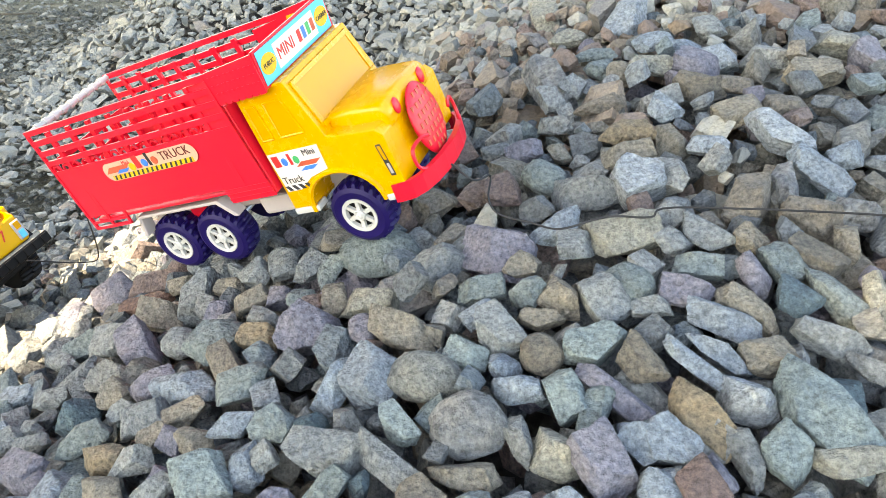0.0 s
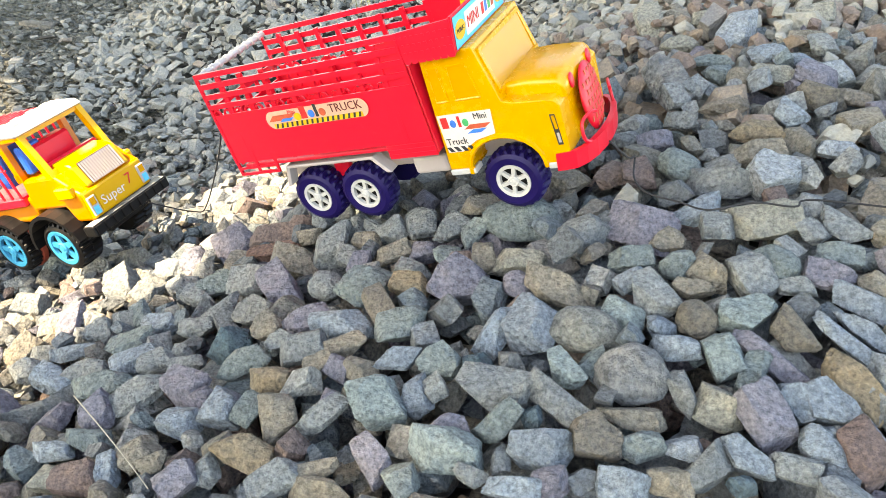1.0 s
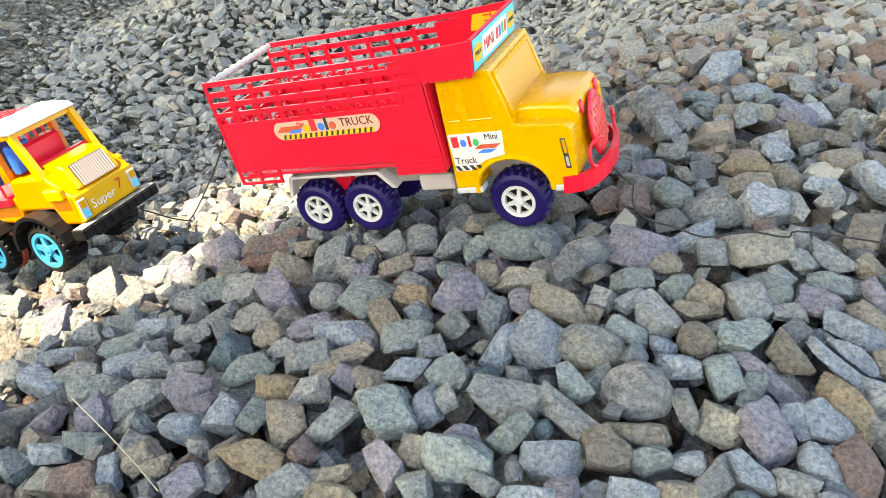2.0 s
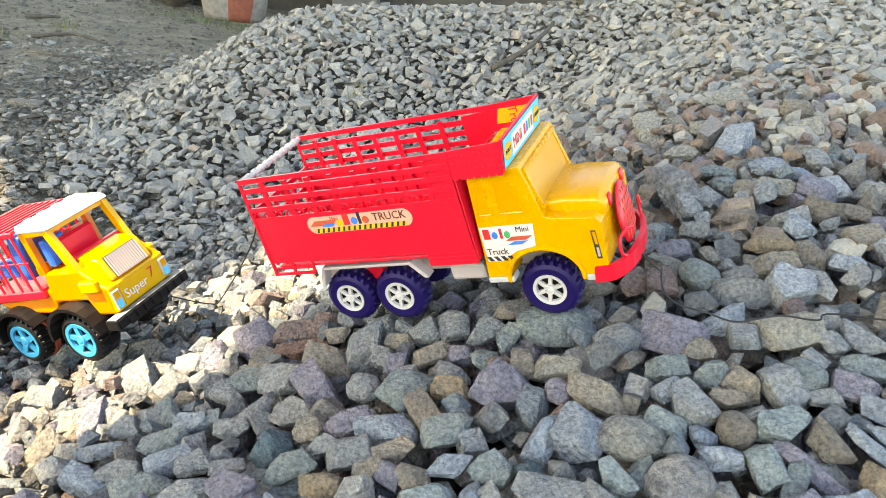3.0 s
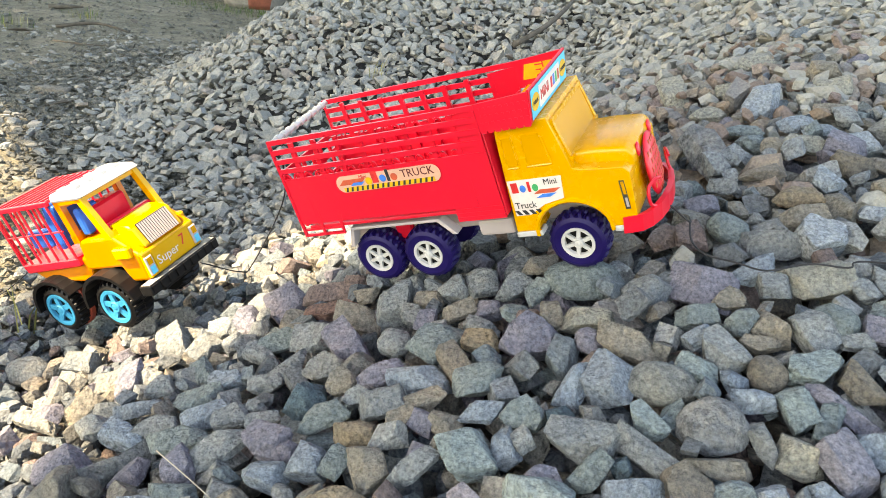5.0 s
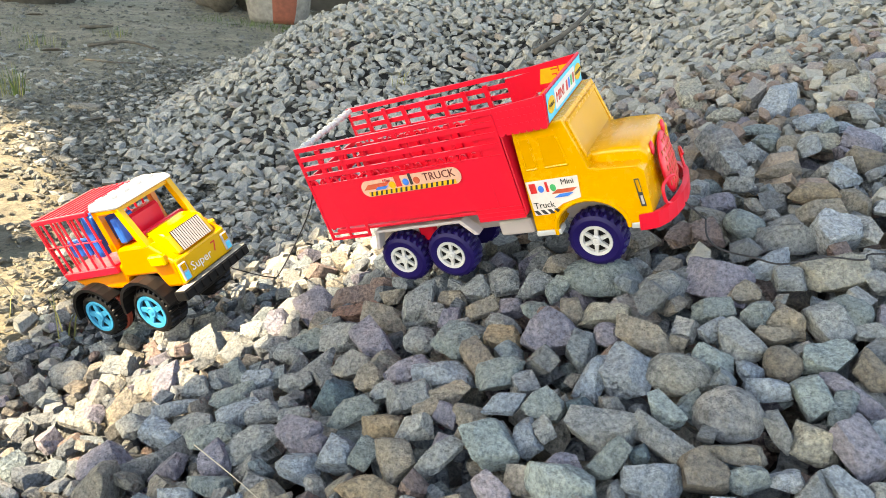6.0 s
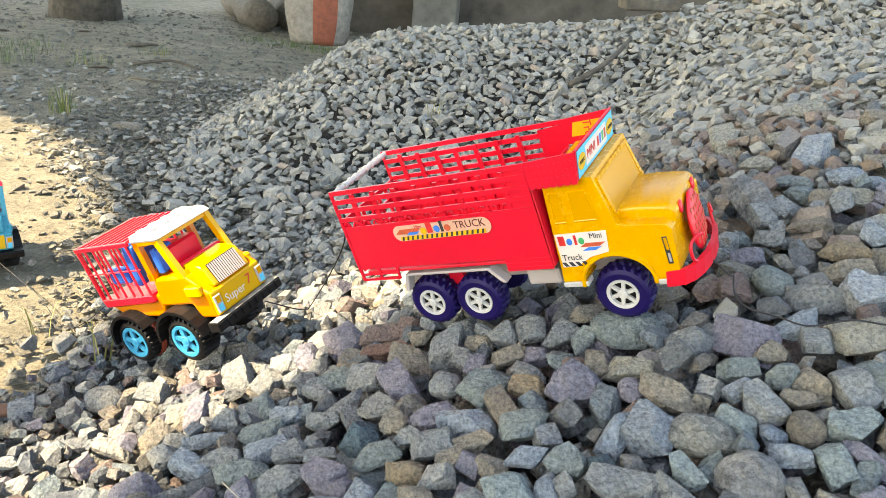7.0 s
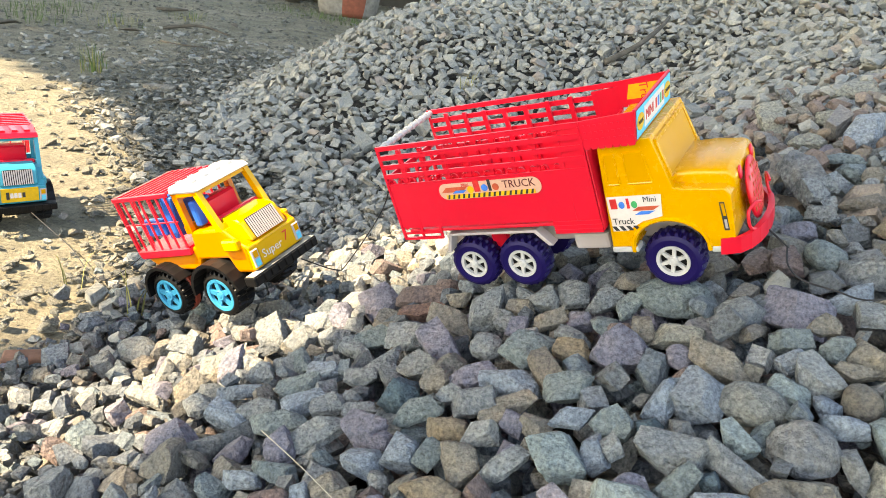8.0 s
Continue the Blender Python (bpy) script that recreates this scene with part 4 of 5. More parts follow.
def round_crown(base, centre, radius, count):
    v, f = [], []
    for _ in range(count):
        d = Vector((rt.gauss(0, 1), rt.gauss(0, 1), rt.gauss(0, 1))).normalized()
        r = radius * (0.55 + 0.45 * rt.random()) * (1 + 0.35 * noise.noise(d * 2.3))
        p = Vector(centre) + Vector((d.x * r, d.y * r, d.z * r * 0.7))
        s = rt.uniform(0.07, 0.12)
        m = Matrix.Translation(p) @ Euler((rt.gauss(0, 0.7), rt.gauss(0, 0.7), rt.uniform(0, 6.28))).to_matrix().to_4x4()
        o = len(v)
        v.extend([m @ Vector(c) for c in ((-s, 0, 0), (-s * 0.2, -s * 0.42, 0.01), (s, 0, -0.02), (-s * 0.2, s * 0.42, 0.01))])
        f.append((o, o + 1, o + 2, o + 3))
    me = bpy.data.meshes.new("crown")
    me.from_pydata(v, [], f)
    me.materials.append(LEAFGREEN)
    ob = new("crown", me)
    ob.parent = base
    return tagged(ob, "rounded leafy crown", kind="stuff")


round_crown(far_tree, (0, 0, 4.3), 1.7, 6000)


# ---- threads ----
def thread(knots, label, r=0.0008):
    o = Vector(knots[0])
    t = part("thread", tube([p - o for p in spline(knots, 7)], r, 5), THREAD)
    t.location = o
    return tagged(t, label, "thread")


def on(x, y, up=0.022):
    return (x, y, lie(x, y) + up)


nose = TRUCK_AT @ Vector((0.0735, 0.03, 0.012))
thread([nose, nose + Vector((0.016, -0.006, -0.01)), (0.036, 0.548, 0.372), (0.034, 0.528, 0.362), (0.041, 0.509, 0.358), (0.061, 0.492, 0.36), (0.081, 0.479, 0.361), (0.113, 0.48, 0.37), (0.141, 0.475, 0.372), (0.171, 0.478, 0.378), on(0.36, 0.42, 0.03), on(0.6, 0.36, 0.03)], "black thread tied to the toy truck's bumper")
tail = TRUCK_AT @ Vector((-0.262, 0.0, 0.115))
nose = ORANGE_AT @ Vector((0.08, 0.07, 0.012))
thread([tail, tail + Vector((-0.008, 0.04, -0.06)), on(-0.405, 0.80, 0.03), on(-0.415, 0.78, 0.032), nose], "black thread between two toy trucks")
tail = ORANGE_AT @ Vector((-0.13, 0.06, 0.06))
nose = BLUE_AT @ Vector((0.08, 0.07, 0.012))
thread([tail, (-0.78, 0.86, 0.05), (-0.92, 1.0, 0.025), nose], "black thread between two toy trucks", 0.0007)


# ---- grass, twigs and litter ----
rg = random.Random(5)


def tuft(x, y, count, height, spread, mats, label, base=None):
    z = lie(x, y) if base is None else base
    t = new("grass_tuft")
    t.location = (x, y, z)
    tagged(t, label, "grass", "grass tufts")
    for k, mat in enumerate(mats):
        bm = bmesh.new()
        for _ in range(count // len(mats)):
            a, r = rg.uniform(0, 6.28), spread * rg.random() ** 0.7
            o = Vector((r * math.cos(a), r * math.sin(a), -0.004))
            lean = Vector((math.cos(a + rg.gauss(0, 0.6)), math.sin(a + rg.gauss(0, 0.6)), 0)) * rg.uniform(0.2, 0.9)
            h = height * rg.uniform(0.45, 1.0)
            w = Vector((-lean.y, lean.x, 0)).normalized() * rg.uniform(0.0007, 0.0016)
            p = [o, o + Vector((0, 0, h * 0.45)) + lean * h * 0.18, o + Vector((0, 0, h * 0.8)) + lean * h * 0.5, o + Vector((0, 0, h * 0.9)) + lean * h]
            vs = [bm.verts.new(q + w * s * f) for q, f in zip(p[:3], (1, 0.9, 0.6)) for s in (-1, 1)] + [bm.verts.new(p[3])]
            bm.faces.new((vs[0], vs[1], vs[3], vs[2]))
            bm.faces.new((vs[2], vs[3], vs[5], vs[4]))
            bm.faces.new((vs[4], vs[5], vs[6]))
        tagged(part("grass", bm, mat, t), kind="stuff")
    return t


FRESH = "green grass tuft growing from bare soil"
tuft(-1.66, 2.36, 46, 0.11, 0.05, (GRASS, DRYGRASS), FRESH)
tuft(-2.35, 3.1, 60, 0.09, 0.12, (GRASS,), FRESH)
tuft(-2.62, 3.25, 60, 0.08, 0.14, (GRASS,), FRESH)
tuft(-2.1, 3.3, 50, 0.06, 0.14, (GRASS, DRYGRASS), FRESH)
tuft(-2.5, 3.5, 110, 0.07, 0.2, (GRASS,), FRESH)
tuft(-1.95, 3.75, 60, 0.05, 0.12, (GRASS, DRYGRASS), FRESH)
tuft(-1.52, 4.55, 120, 0.05, 0.16, (GRASS,), "low green grass at the foot of the sack")
tuft(-1.28, 4.5, 120, 0.05, 0.16, (GRASS,), "low green grass at the foot of the sack")
tuft(-1.75, 4.7, 80, 0.04, 0.16, (GRASS,), "low green grass at the foot of the sack")
tuft(-0.83, 0.87, 6, 0.07, 0.02, (DRYGRASS, GRASS), "thin yellowing grass stalks at the foot of the heap")
tuft(-0.70, 0.80, 4, 0.11, 0.015, (DRYGRASS,), "thin yellowing grass stalks at the foot of the heap")
tuft(-0.66, 0.86, 4, 0.06, 0.03, (DRYGRASS, GRASS), "thin yellowing grass stalks at the foot of the heap")
tuft(-1.3, 1.25, 8, 0.06, 0.05, (DRYGRASS,), "thin yellowing grass stalks at the foot of the heap")
tuft(-0.363, 1.944, 7, 0.08, 0.03, (DRYGRASS,), "dry yellow weed among the stones")


def twig(name, knots, r, mat, label, category="twig"):
    o = Vector(knots[0])
    t = part(name, tube([p - o for p in spline(knots, 5)], lambda u: r * (1 - 0.5 * u), 6), mat, smooth=True)
    t.location = o
    return tagged(t, label, category)


twig("twig", [on(-0.02, 2.02, 0.03), on(0.06, 2.06, 0.045), on(0.12, 2.14, 0.05), on(0.15, 2.22, 0.045)], 0.009, DEADWOOD, "dark broken twig lying on the stones")
twig("straw", [(-0.377, 0.399, 0.194), (-0.335, 0.353, 0.208), (-0.301, 0.316, 0.217), (-0.277, 0.29, 0.221)], 0.0005, STRAW, "thin pale straw across the stones", "straw")
twig("twig", [(-1.9, 3.35, 0.01), (-1.75, 3.42, 0.03), (-1.6, 3.4, 0.01)], 0.009, DEADWOOD, "dark dry twig on the soil")
twig("twig", [(-2.2, 3.9, 0.01), (-2.05, 3.95, 0.02)], 0.012, DEADWOOD, "dark dry twig on the soil")
twig("twig", [(-1.75, 3.02, 0.01), (-1.62, 2.98, 0.015), (-1.5, 3.03, 0.01)], 0.004, DEADWOOD, "dark dry twig on the soil")


def slab(name, x, y, z, size, turn, mat, label, category):
    bm = soften(block(-size[0] / 2, size[0] / 2, -size[1] / 2, size[1] / 2, 0, size[2]), min(size) * 0.25, 2)
    for v in bm.verts:
        v.co += Vector((0, 0, 0.3 * size[2])) * noise.noise(v.co * 30) + Vector((0, size[1] * 0.15, 0)) * noise.noise((v.co.x * 18, 0, 4))
    t = part(name, bm, mat)
    t.matrix_basis = pose(x, y, z, 0, 0, turn)
    return tagged(t, label, category)


slab("bark_piece", -0.735, 0.675, 0.025, (0.13, 0.022, 0.014), 22, REDWOOD, "red-brown splinter of bark on the soil", "wood")
slab("wood_piece", 0.23, 2.5, lie(0.23, 2.5) + 0.035, (0.19, 0.07, 0.035), 14, DEADWOOD, "flat piece of dark wood on the stones", "wood")
slab("flat_stone", -1.36, 2.22, 0.0, (0.09, 0.05, 0.02), 10, STONE_SHADES["tan"], "flat brown stone on the soil", "stone")


def dry_leaf(x, y, size, turn):
    bm = bmesh.new()
    rim = [(1.0, 0.0, 0.1), (0.4, 0.32, 0.25), (-0.4, 0.3, 0.2), (-1.0, 0, 0.05), (-0.4, -0.3, 0.22), (0.4, -0.32, 0.28)]
    c = bm.verts.new((0, 0, 0.05 * size))
    vs = [bm.verts.new((a * size, b * size, h * size)) for a, b, h in rim]
    for i in range(6):
        bm.faces.new((c, vs[i], vs[(i + 1) % 6]))
    t = part("dry_leaf", bm, DEADWOOD)
    t.matrix_basis = pose(x, y, max(lie(x, y), 0.0) + 0.008, 0, 0, turn)
    t.modifiers.new("thickness", "SOLIDIFY").thickness = 0.0012
    return tagged(t, "curled dry brown leaf on the soil", "leaf", "dry leaves")


for x, y, s, a in ((-1.95, 3.15, 0.05, 20), (-2.35, 2.9, 0.06, 70), (-2.6, 4.2, 0.05, 10), (-1.7, 3.7, 0.05, 130), (-1.25, 2.05, 0.03, 50), (-2.9, 3.9, 0.06, 20), (-0.95, 1.25, 0.03, 200)):
    dry_leaf(x, y, s, a)

# crumbs of soil and chips strewn over the yard
crumb_v, crumb_f = [], []
shapes = []
for _ in range(16):
    bm = bmesh.new()
    for _ in range(9):
        d = Vector((rg.gauss(0, 1), rg.gauss(0, 1), rg.gauss(0, 1))).normalized()
        bm.verts.new((d.x, d.y * 0.75, d.z * 0.5))
    bmesh.ops.convex_hull(bm, input=bm.verts)
    bm.verts.index_update()
    shapes.append(([v.co.copy() for v in bm.verts], [[v.index for v in f.verts] for f in bm.faces]))
    bm.free()
for _ in range(15000):
    y = 0.35 + 5.6 * rg.random() ** 1.7
    x = -0.55 - (0.5 + 0.75 * y) * rg.random()
    h = lie(x, y)
    if h > 0.05 or (sandy(x, y) and y < 2.4 and rg.random() < 0.6):
        continue
    s = min(0.02, rg.lognormvariate(math.log(0.0055), 0.55)) * (1 + 0.12 * y)
    v, f = shapes[rg.randrange(16)]
    m = Matrix.Translation((x, y, wobble(x, y) + h * 0.4 + s * 0.1)) @ Euler((rg.gauss(0, 0.3), rg.gauss(0, 0.3), rg.uniform(0, 6.28))).to_matrix().to_4x4() @ Matrix.Scale(s, 4)
    o = len(crumb_v)
    crumb_v.extend([m @ q for q in v])
    crumb_f.extend([[o + i for i in q] for q in f])
for _ in range(9000):
    x, y = rg.uniform(-1.6, -0.5), rg.uniform(0.5, 3.1)
    h = lie(x, y)
    if h > 0.06 or sandy(x + rg.gauss(0, 0.05), y) or rg.random() > 0.25 + 0.9 * math.exp(-((x + 0.85 + 0.12 * y) / 0.3) ** 2):
        continue
    s = rg.uniform(0.006, 0.016)
    v, f = shapes[rg.randrange(16)]
    m = Matrix.Translation((x, y, max(0.0, h * 0.75) + wobble(x, y) + s * 0.12)) @ Euler((rg.gauss(0, 0.25), rg.gauss(0, 0.25), rg.uniform(0, 6.28))).to_matrix().to_4x4() @ Matrix.Scale(s, 4)
    o = len(crumb_v)
    crumb_v.extend([m @ q for q in v])
    crumb_f.extend([[o + i for i in q] for q in f])
me = bpy.data.meshes.new("soil_crumbs")
me.from_pydata(crumb_v, [], crumb_f)
me.materials.append(CRUMB)
tagged(new("soil_crumbs", me), "crumbs of dry soil and stone chips", "soil", kind="stuff")


# ---- stones ----
def rock(rng, kind, cuts=0):
    """One broken or rounded stone, 1 long, 0.8 wide and about 0.65 high."""
    bm = bmesh.new()
    half = Vector((0.5, 0.4, rng.uniform(0.27, 0.38)))
    if kind == "round":
        bmesh.ops.create_icosphere(bm, subdivisions=3, radius=1.0)
        off = Vector([rng.uniform(-9, 9) for _ in range(3)])
        for v in bm.verts:
            v.co *= 1 + 0.16 * noise.noise(v.co * 1.1 + off) + 0.04 * noise.noise(v.co * 3 + off)
    else:
        tip = Euler([rng.uniform(-0.5, 0.5) for _ in range(3)]).to_matrix()
        for corner in itertools.product((-1, 1), repeat=3):
            bm.verts.new(tip @ (Vector(corner) + Vector([rng.uniform(-0.14, 0.14) for _ in range(3)])))
        bmesh.ops.convex_hull(bm, input=bm.verts)
        for _ in range(cuts or (7 if kind == "sharp" else 11)):
            n = Vector((rng.gauss(0, 1), rng.gauss(0, 1), rng.gauss(0, 1))).normalized()
            reach = abs(n.x) + abs(n.y) + abs(n.z)
            near = rng.uniform(0.5, 0.76) if kind == "sharp" else rng.uniform(0.52, 0.8)
            cut = bmesh.ops.bisect_plane(bm, geom=bm.verts[:] + bm.edges[:] + bm.faces[:], plane_co=n * reach * near, plane_no=n, clear_outer=True)
            rim = [g for g in cut["geom_cut"] if isinstance(g, bmesh.types.BMEdge)]
            if rim:
                bmesh.ops.edgeloop_fill(bm, edges=rim)
        bmesh.ops.remove_doubles(bm, verts=bm.verts, dist=0.05)
        bmesh.ops.dissolve_degenerate(bm, dist=0.02, edges=bm.edges)
    lo = Vector([min(v.co[i] for v in bm.verts) for i in range(3)])
    hi = Vector([max(v.co[i] for v in bm.verts) for i in range(3)])
    for v in bm.verts:
        v.co = Vector([(2 * (v.co[i] - lo[i]) / (hi[i] - lo[i]) - 1) * half[i] for i in range(3)])
    bmesh.ops.recalc_face_normals(bm, faces=bm.faces)
    return bm


def near_rock(rng, kind, cuts=3):
    """The same with worn edges and an uneven skin."""
    bm = rock(rng, kind)
    if kind != "round":
        bmesh.ops.bevel(bm, geom=list(bm.edges), offset=rng.uniform(0.014, 0.034), segments=2, affect="EDGES", profile=0.5, clamp_overlap=True)
        bmesh.ops.triangulate(bm, faces=bm.faces)
        bmesh.ops.subdivide_edges(bm, edges=[e for e in bm.edges if e.calc_length() > 0.13], cuts=cuts, use_grid_fill=True)
        bmesh.ops.triangulate(bm, faces=bm.faces)
    off = Vector([rng.uniform(-9, 9) for _ in range(3)])
    for v in bm.verts:
        v.co *= 1 + 0.05 * noise.noise(v.co * 3.5 + off) + 0.05 * noise.noise(v.co * 9 + off) + 0.022 * noise.noise(v.co * 22 + off)
    return bm


rng = random.Random(7)
KINDS = ["sharp", "blunt", "blunt", "sharp", "round"]
NEAR = []
for i in range(30):
    kind = KINDS[i % 5]
    NEAR.append((kind, near_rock(rng, kind)))
NEAR_MESH = [mesh_of("stone", bm, STONE, True) for kind, bm in NEAR]
for me in NEAR_MESH:
    me.set_sharp_from_angle(angle=radians(38))
SHADED = {}
COMMON = [i for i in range(30) if i % 5 != 4] * 3 + [4, 9, 14, 19, 24, 29]


def shaded(index, shade):
    if (index, shade) not in SHADED:
        me = NEAR_MESH[index].copy()
        me.materials[0] = STONE_SHADES[shade]
        SHADED[index, shade] = me
    return SHADED[index, shade]


FAR = []
for i in range(40):
    bm = rock(rng, KINDS[i % 4], 3)
    bm.verts.index_update()
    FAR.append(([v.co.copy() for v in bm.verts], [[v.index for v in f.verts] for f in bm.faces]))
    bm.free()

MID = []
for i in range(36):
    bm = rock(rng, KINDS[i % 4], 6)
    bm.verts.index_update()
    MID.append(([v.co.copy() for v in bm.verts], [[v.index for v in f.verts] for f in bm.faces]))
    bm.free()

taken = {}


def free(x, y, gap):
    c = 0.06
    for i in range(int((x - gap) // c), int((x + gap) // c) + 1):
        for j in range(int((y - gap) // c), int((y + gap) // c) + 1):
            for px, py, pg in taken.get((i, j), ()):
                if (px - x) ** 2 + (py - y) ** 2 < (0.5 * (gap + pg)) ** 2:
                    return False
    return True


def claim(x, y, gap):
    taken.setdefault((int(x // 0.06), int(y // 0.06)), []).append((x, y, gap))


def slope_turn(x, y):
    e = 0.03
    n = Vector((lie(x - e, y) - lie(x + e, y), lie(x, y - e) - lie(x, y + e), 2 * e)).normalized()
    return Vector((0, 0, 1)).rotation_difference(n).to_matrix().to_4x4()


def stone(me, x, y, z, size, turn, tilt=(0, 0), stretch=(1, 1, 1)):
    ob = new("stone", me)
    ob.parent = heap
    ob.matrix_basis = HEAP_BACK @ Matrix.Translation((x, y, z)) @ slope_turn(x, y) @ pose(0, 0, 0, tilt[0], tilt[1], turn) @ Matrix.Diagonal((size * stretch[0], size * stretch[1], size * stretch[2], 1))
    return ob


def leaning_turn(x, y):
    """Stones on the face of the heap lean out over the slope."""
    e = 0.03
    n = Vector((lie(x - e, y) - lie(x + e, y), lie(x, y - e) - lie(x, y + e), 2 * e)).normalized() + Vector((-0.15, -0.8, 0.45))
    return Vector((0, 0, 1)).rotation_difference(n.normalized()).to_matrix().to_4x4()


def marked(shade, kind, x, y, size, turn):
    """A stone that stands out by its shade, size or form; size: its length, width and height."""
    index = {"sharp": (0, 3, 5, 8, 10, 13, 15, 18), "blunt": (1, 2, 6, 7, 11, 12, 16, 17, 21, 22, 26, 27), "round": (4, 9, 14, 19)}[kind]
    i = index[int(abs(x * 977 + y * 613)) % len(index)]
    claim(x, y, 0.38 * (size[0] + size[1]))
    ob = new("stone", shaded(i, shade))
    ob.parent = heap
    flip = 180 * (int(abs(x * 1543 + y * 811)) % 2)
    ob.matrix_basis = HEAP_BACK @ Matrix.Translation((x, y, lie(x, y))) @ leaning_turn(x, y) @ pose(0, 0, 0, 0, 0, turn + flip) @ Matrix.Diagonal((size[0] * 1.1, size[1] * 1.38, size[2] * 1.6, 1))
    return ob


marked("purple", "blunt", -0.338, 0.683, (0.052, 0.042, 0.032), 135)
marked("red", "blunt", -0.288, 0.661, (0.061, 0.025, 0.018), 177)
marked("rust", "blunt", -0.278, 0.612, (0.057, 0.017, 0.013), 177)
marked("red", "blunt", -0.260, 0.663, (0.040, 0.031, 0.023), 165)
marked("tan", "blunt", -0.242, 0.616, (0.026, 0.020, 0.015), 6)
marked("purple", "sharp", -0.378, 0.665, (0.044, 0.028, 0.023), 96)
marked("grey", "blunt", -0.354, 0.627, (0.032, 0.020, 0.016), 90)
marked("green", "blunt", -0.322, 0.574, (0.041, 0.029, 0.021), 18)
marked("tan", "blunt", -0.307, 0.590, (0.020, 0.017, 0.014), 168)
marked("grey", "blunt", -0.282, 0.555, (0.046, 0.028, 0.021), 0)
marked("purple", "blunt", -0.249, 0.522, (0.053, 0.027, 0.022), 129)
marked("tan", "blunt", -0.245, 0.566, (0.053, 0.026, 0.020), 150)
marked("grey", "sharp", -0.212, 0.572, (0.049, 0.034, 0.026), 72)
marked("grey", "blunt", -0.195, 0.599, (0.040, 0.025, 0.020), 108)
marked("grey", "blunt", -0.172, 0.577, (0.037, 0.015, 0.012), 132)
marked("tan", "blunt", -0.180, 0.562, (0.026, 0.016, 0.012), 159)
marked("grey", "blunt", -0.157, 0.566, (0.025, 0.025, 0.018), 39)
marked("grey", "blunt", -0.134, 0.565, (0.033, 0.028, 0.021), 171)
marked("violet", "sharp", -0.182, 0.525, (0.024, 0.019, 0.014), 12)
marked("grey", "blunt", -0.193, 0.541, (0.024, 0.019, 0.015), 150)
marked("tan", "blunt", -0.154, 0.525, (0.030, 0.017, 0.013), 21)
marked("purple", "blunt", -0.131, 0.520, (0.025, 0.020, 0.015), 9)
marked("grey", "blunt", -0.135, 0.494, (0.034, 0.014, 0.011), 156)
marked("green", "blunt", -0.169, 0.484, (0.043, 0.035, 0.027), 42)
marked("ochre", "blunt", -0.135, 0.470, (0.030, 0.020, 0.016), 156)
marked("grey", "round", -0.207, 0.503, (0.029, 0.025, 0.019), 171)
marked("brown", "sharp", -0.155, 0.448, (0.037, 0.020, 0.016), 117)
marked("pale", "blunt", -0.264, 0.492, (0.039, 0.023, 0.018), 177)
marked("grey", "blunt", -0.298, 0.510, (0.040, 0.020, 0.015), 39)
marked("grey", "blunt", -0.317, 0.495, (0.033, 0.017, 0.014), 0)
marked("grey", "blunt", -0.335, 0.558, (0.049, 0.017, 0.014), 150)
marked("tan", "blunt", -0.245, 0.461, (0.026, 0.023, 0.019), 171)
marked("purple", "blunt", -0.214, 0.457, (0.041, 0.020, 0.015), 18)
marked("blue", "blunt", -0.184, 0.440, (0.052, 0.026, 0.021), 168)
marked("green", "sharp", -0.138, 0.424, (0.041, 0.025, 0.020), 18)
marked("dark", "blunt", -0.275, 0.452, (0.034, 0.031, 0.024), 63)
marked("green", "blunt", -0.254, 0.420, (0.042, 0.022, 0.018), 21)
marked("grey", "blunt", -0.229, 0.436, (0.026, 0.015, 0.012), 174)
marked("grey", "blunt", -0.210, 0.418, (0.036, 0.024, 0.019), 12)
marked("tan", "blunt", -0.192, 0.396, (0.025, 0.017, 0.014), 15)
marked("ochre", "blunt", -0.227, 0.390, (0.036, 0.021, 0.018), 174)
marked("tan", "blunt", -0.178, 0.412, (0.035, 0.016, 0.013), 18)
marked("violet", "blunt", -0.179, 0.389, (0.022, 0.017, 0.015), 156)
marked("tan", "blunt", -0.160, 0.382, (0.028, 0.019, 0.016), 147)
marked("blue", "sharp", -0.136, 0.387, (0.035, 0.016, 0.013), 3)
marked("purple", "blunt", -0.293, 0.405, (0.038, 0.030, 0.027), 165)
marked("grey", "blunt", -0.305, 0.436, (0.031, 0.015, 0.013), 3)
marked("grey", "blunt", -0.316, 0.460, (0.021, 0.013, 0.011), 171)
marked("blue", "blunt", -0.260, 0.378, (0.032, 0.029, 0.025), 174)
marked("green", "blunt", -0.237, 0.367, (0.025, 0.021, 0.017), 48)
marked("tan", "blunt", -0.212, 0.354, (0.036, 0.027, 0.023), 117)
marked("grey", "blunt", -0.181, 0.347, (0.038, 0.016, 0.013), 36)
marked("teal", "sharp", -0.145, 0.350, (0.043, 0.032, 0.027), 129)
marked("blue", "blunt", -0.289, 0.368, (0.036, 0.024, 0.021), 174)
marked("purple", "blunt", -0.179, 0.361, (0.020, 0.017, 0.014), 177)
marked("tan", "blunt", -0.163, 0.359, (0.019, 0.013, 0.011), 147)
marked("blue", "blunt", -0.121, 0.353, (0.028, 0.020, 0.017), 99)
marked("green", "round", -0.049, 0.530, (0.066, 0.039, 0.030), 168)
marked("grey", "blunt", -0.106, 0.545, (0.033, 0.028, 0.022), 48)
marked("green", "blunt", -0.088, 0.527, (0.032, 0.018, 0.014), 57)
marked("cream", "blunt", -0.055, 0.477, (0.045, 0.022, 0.018), 0)
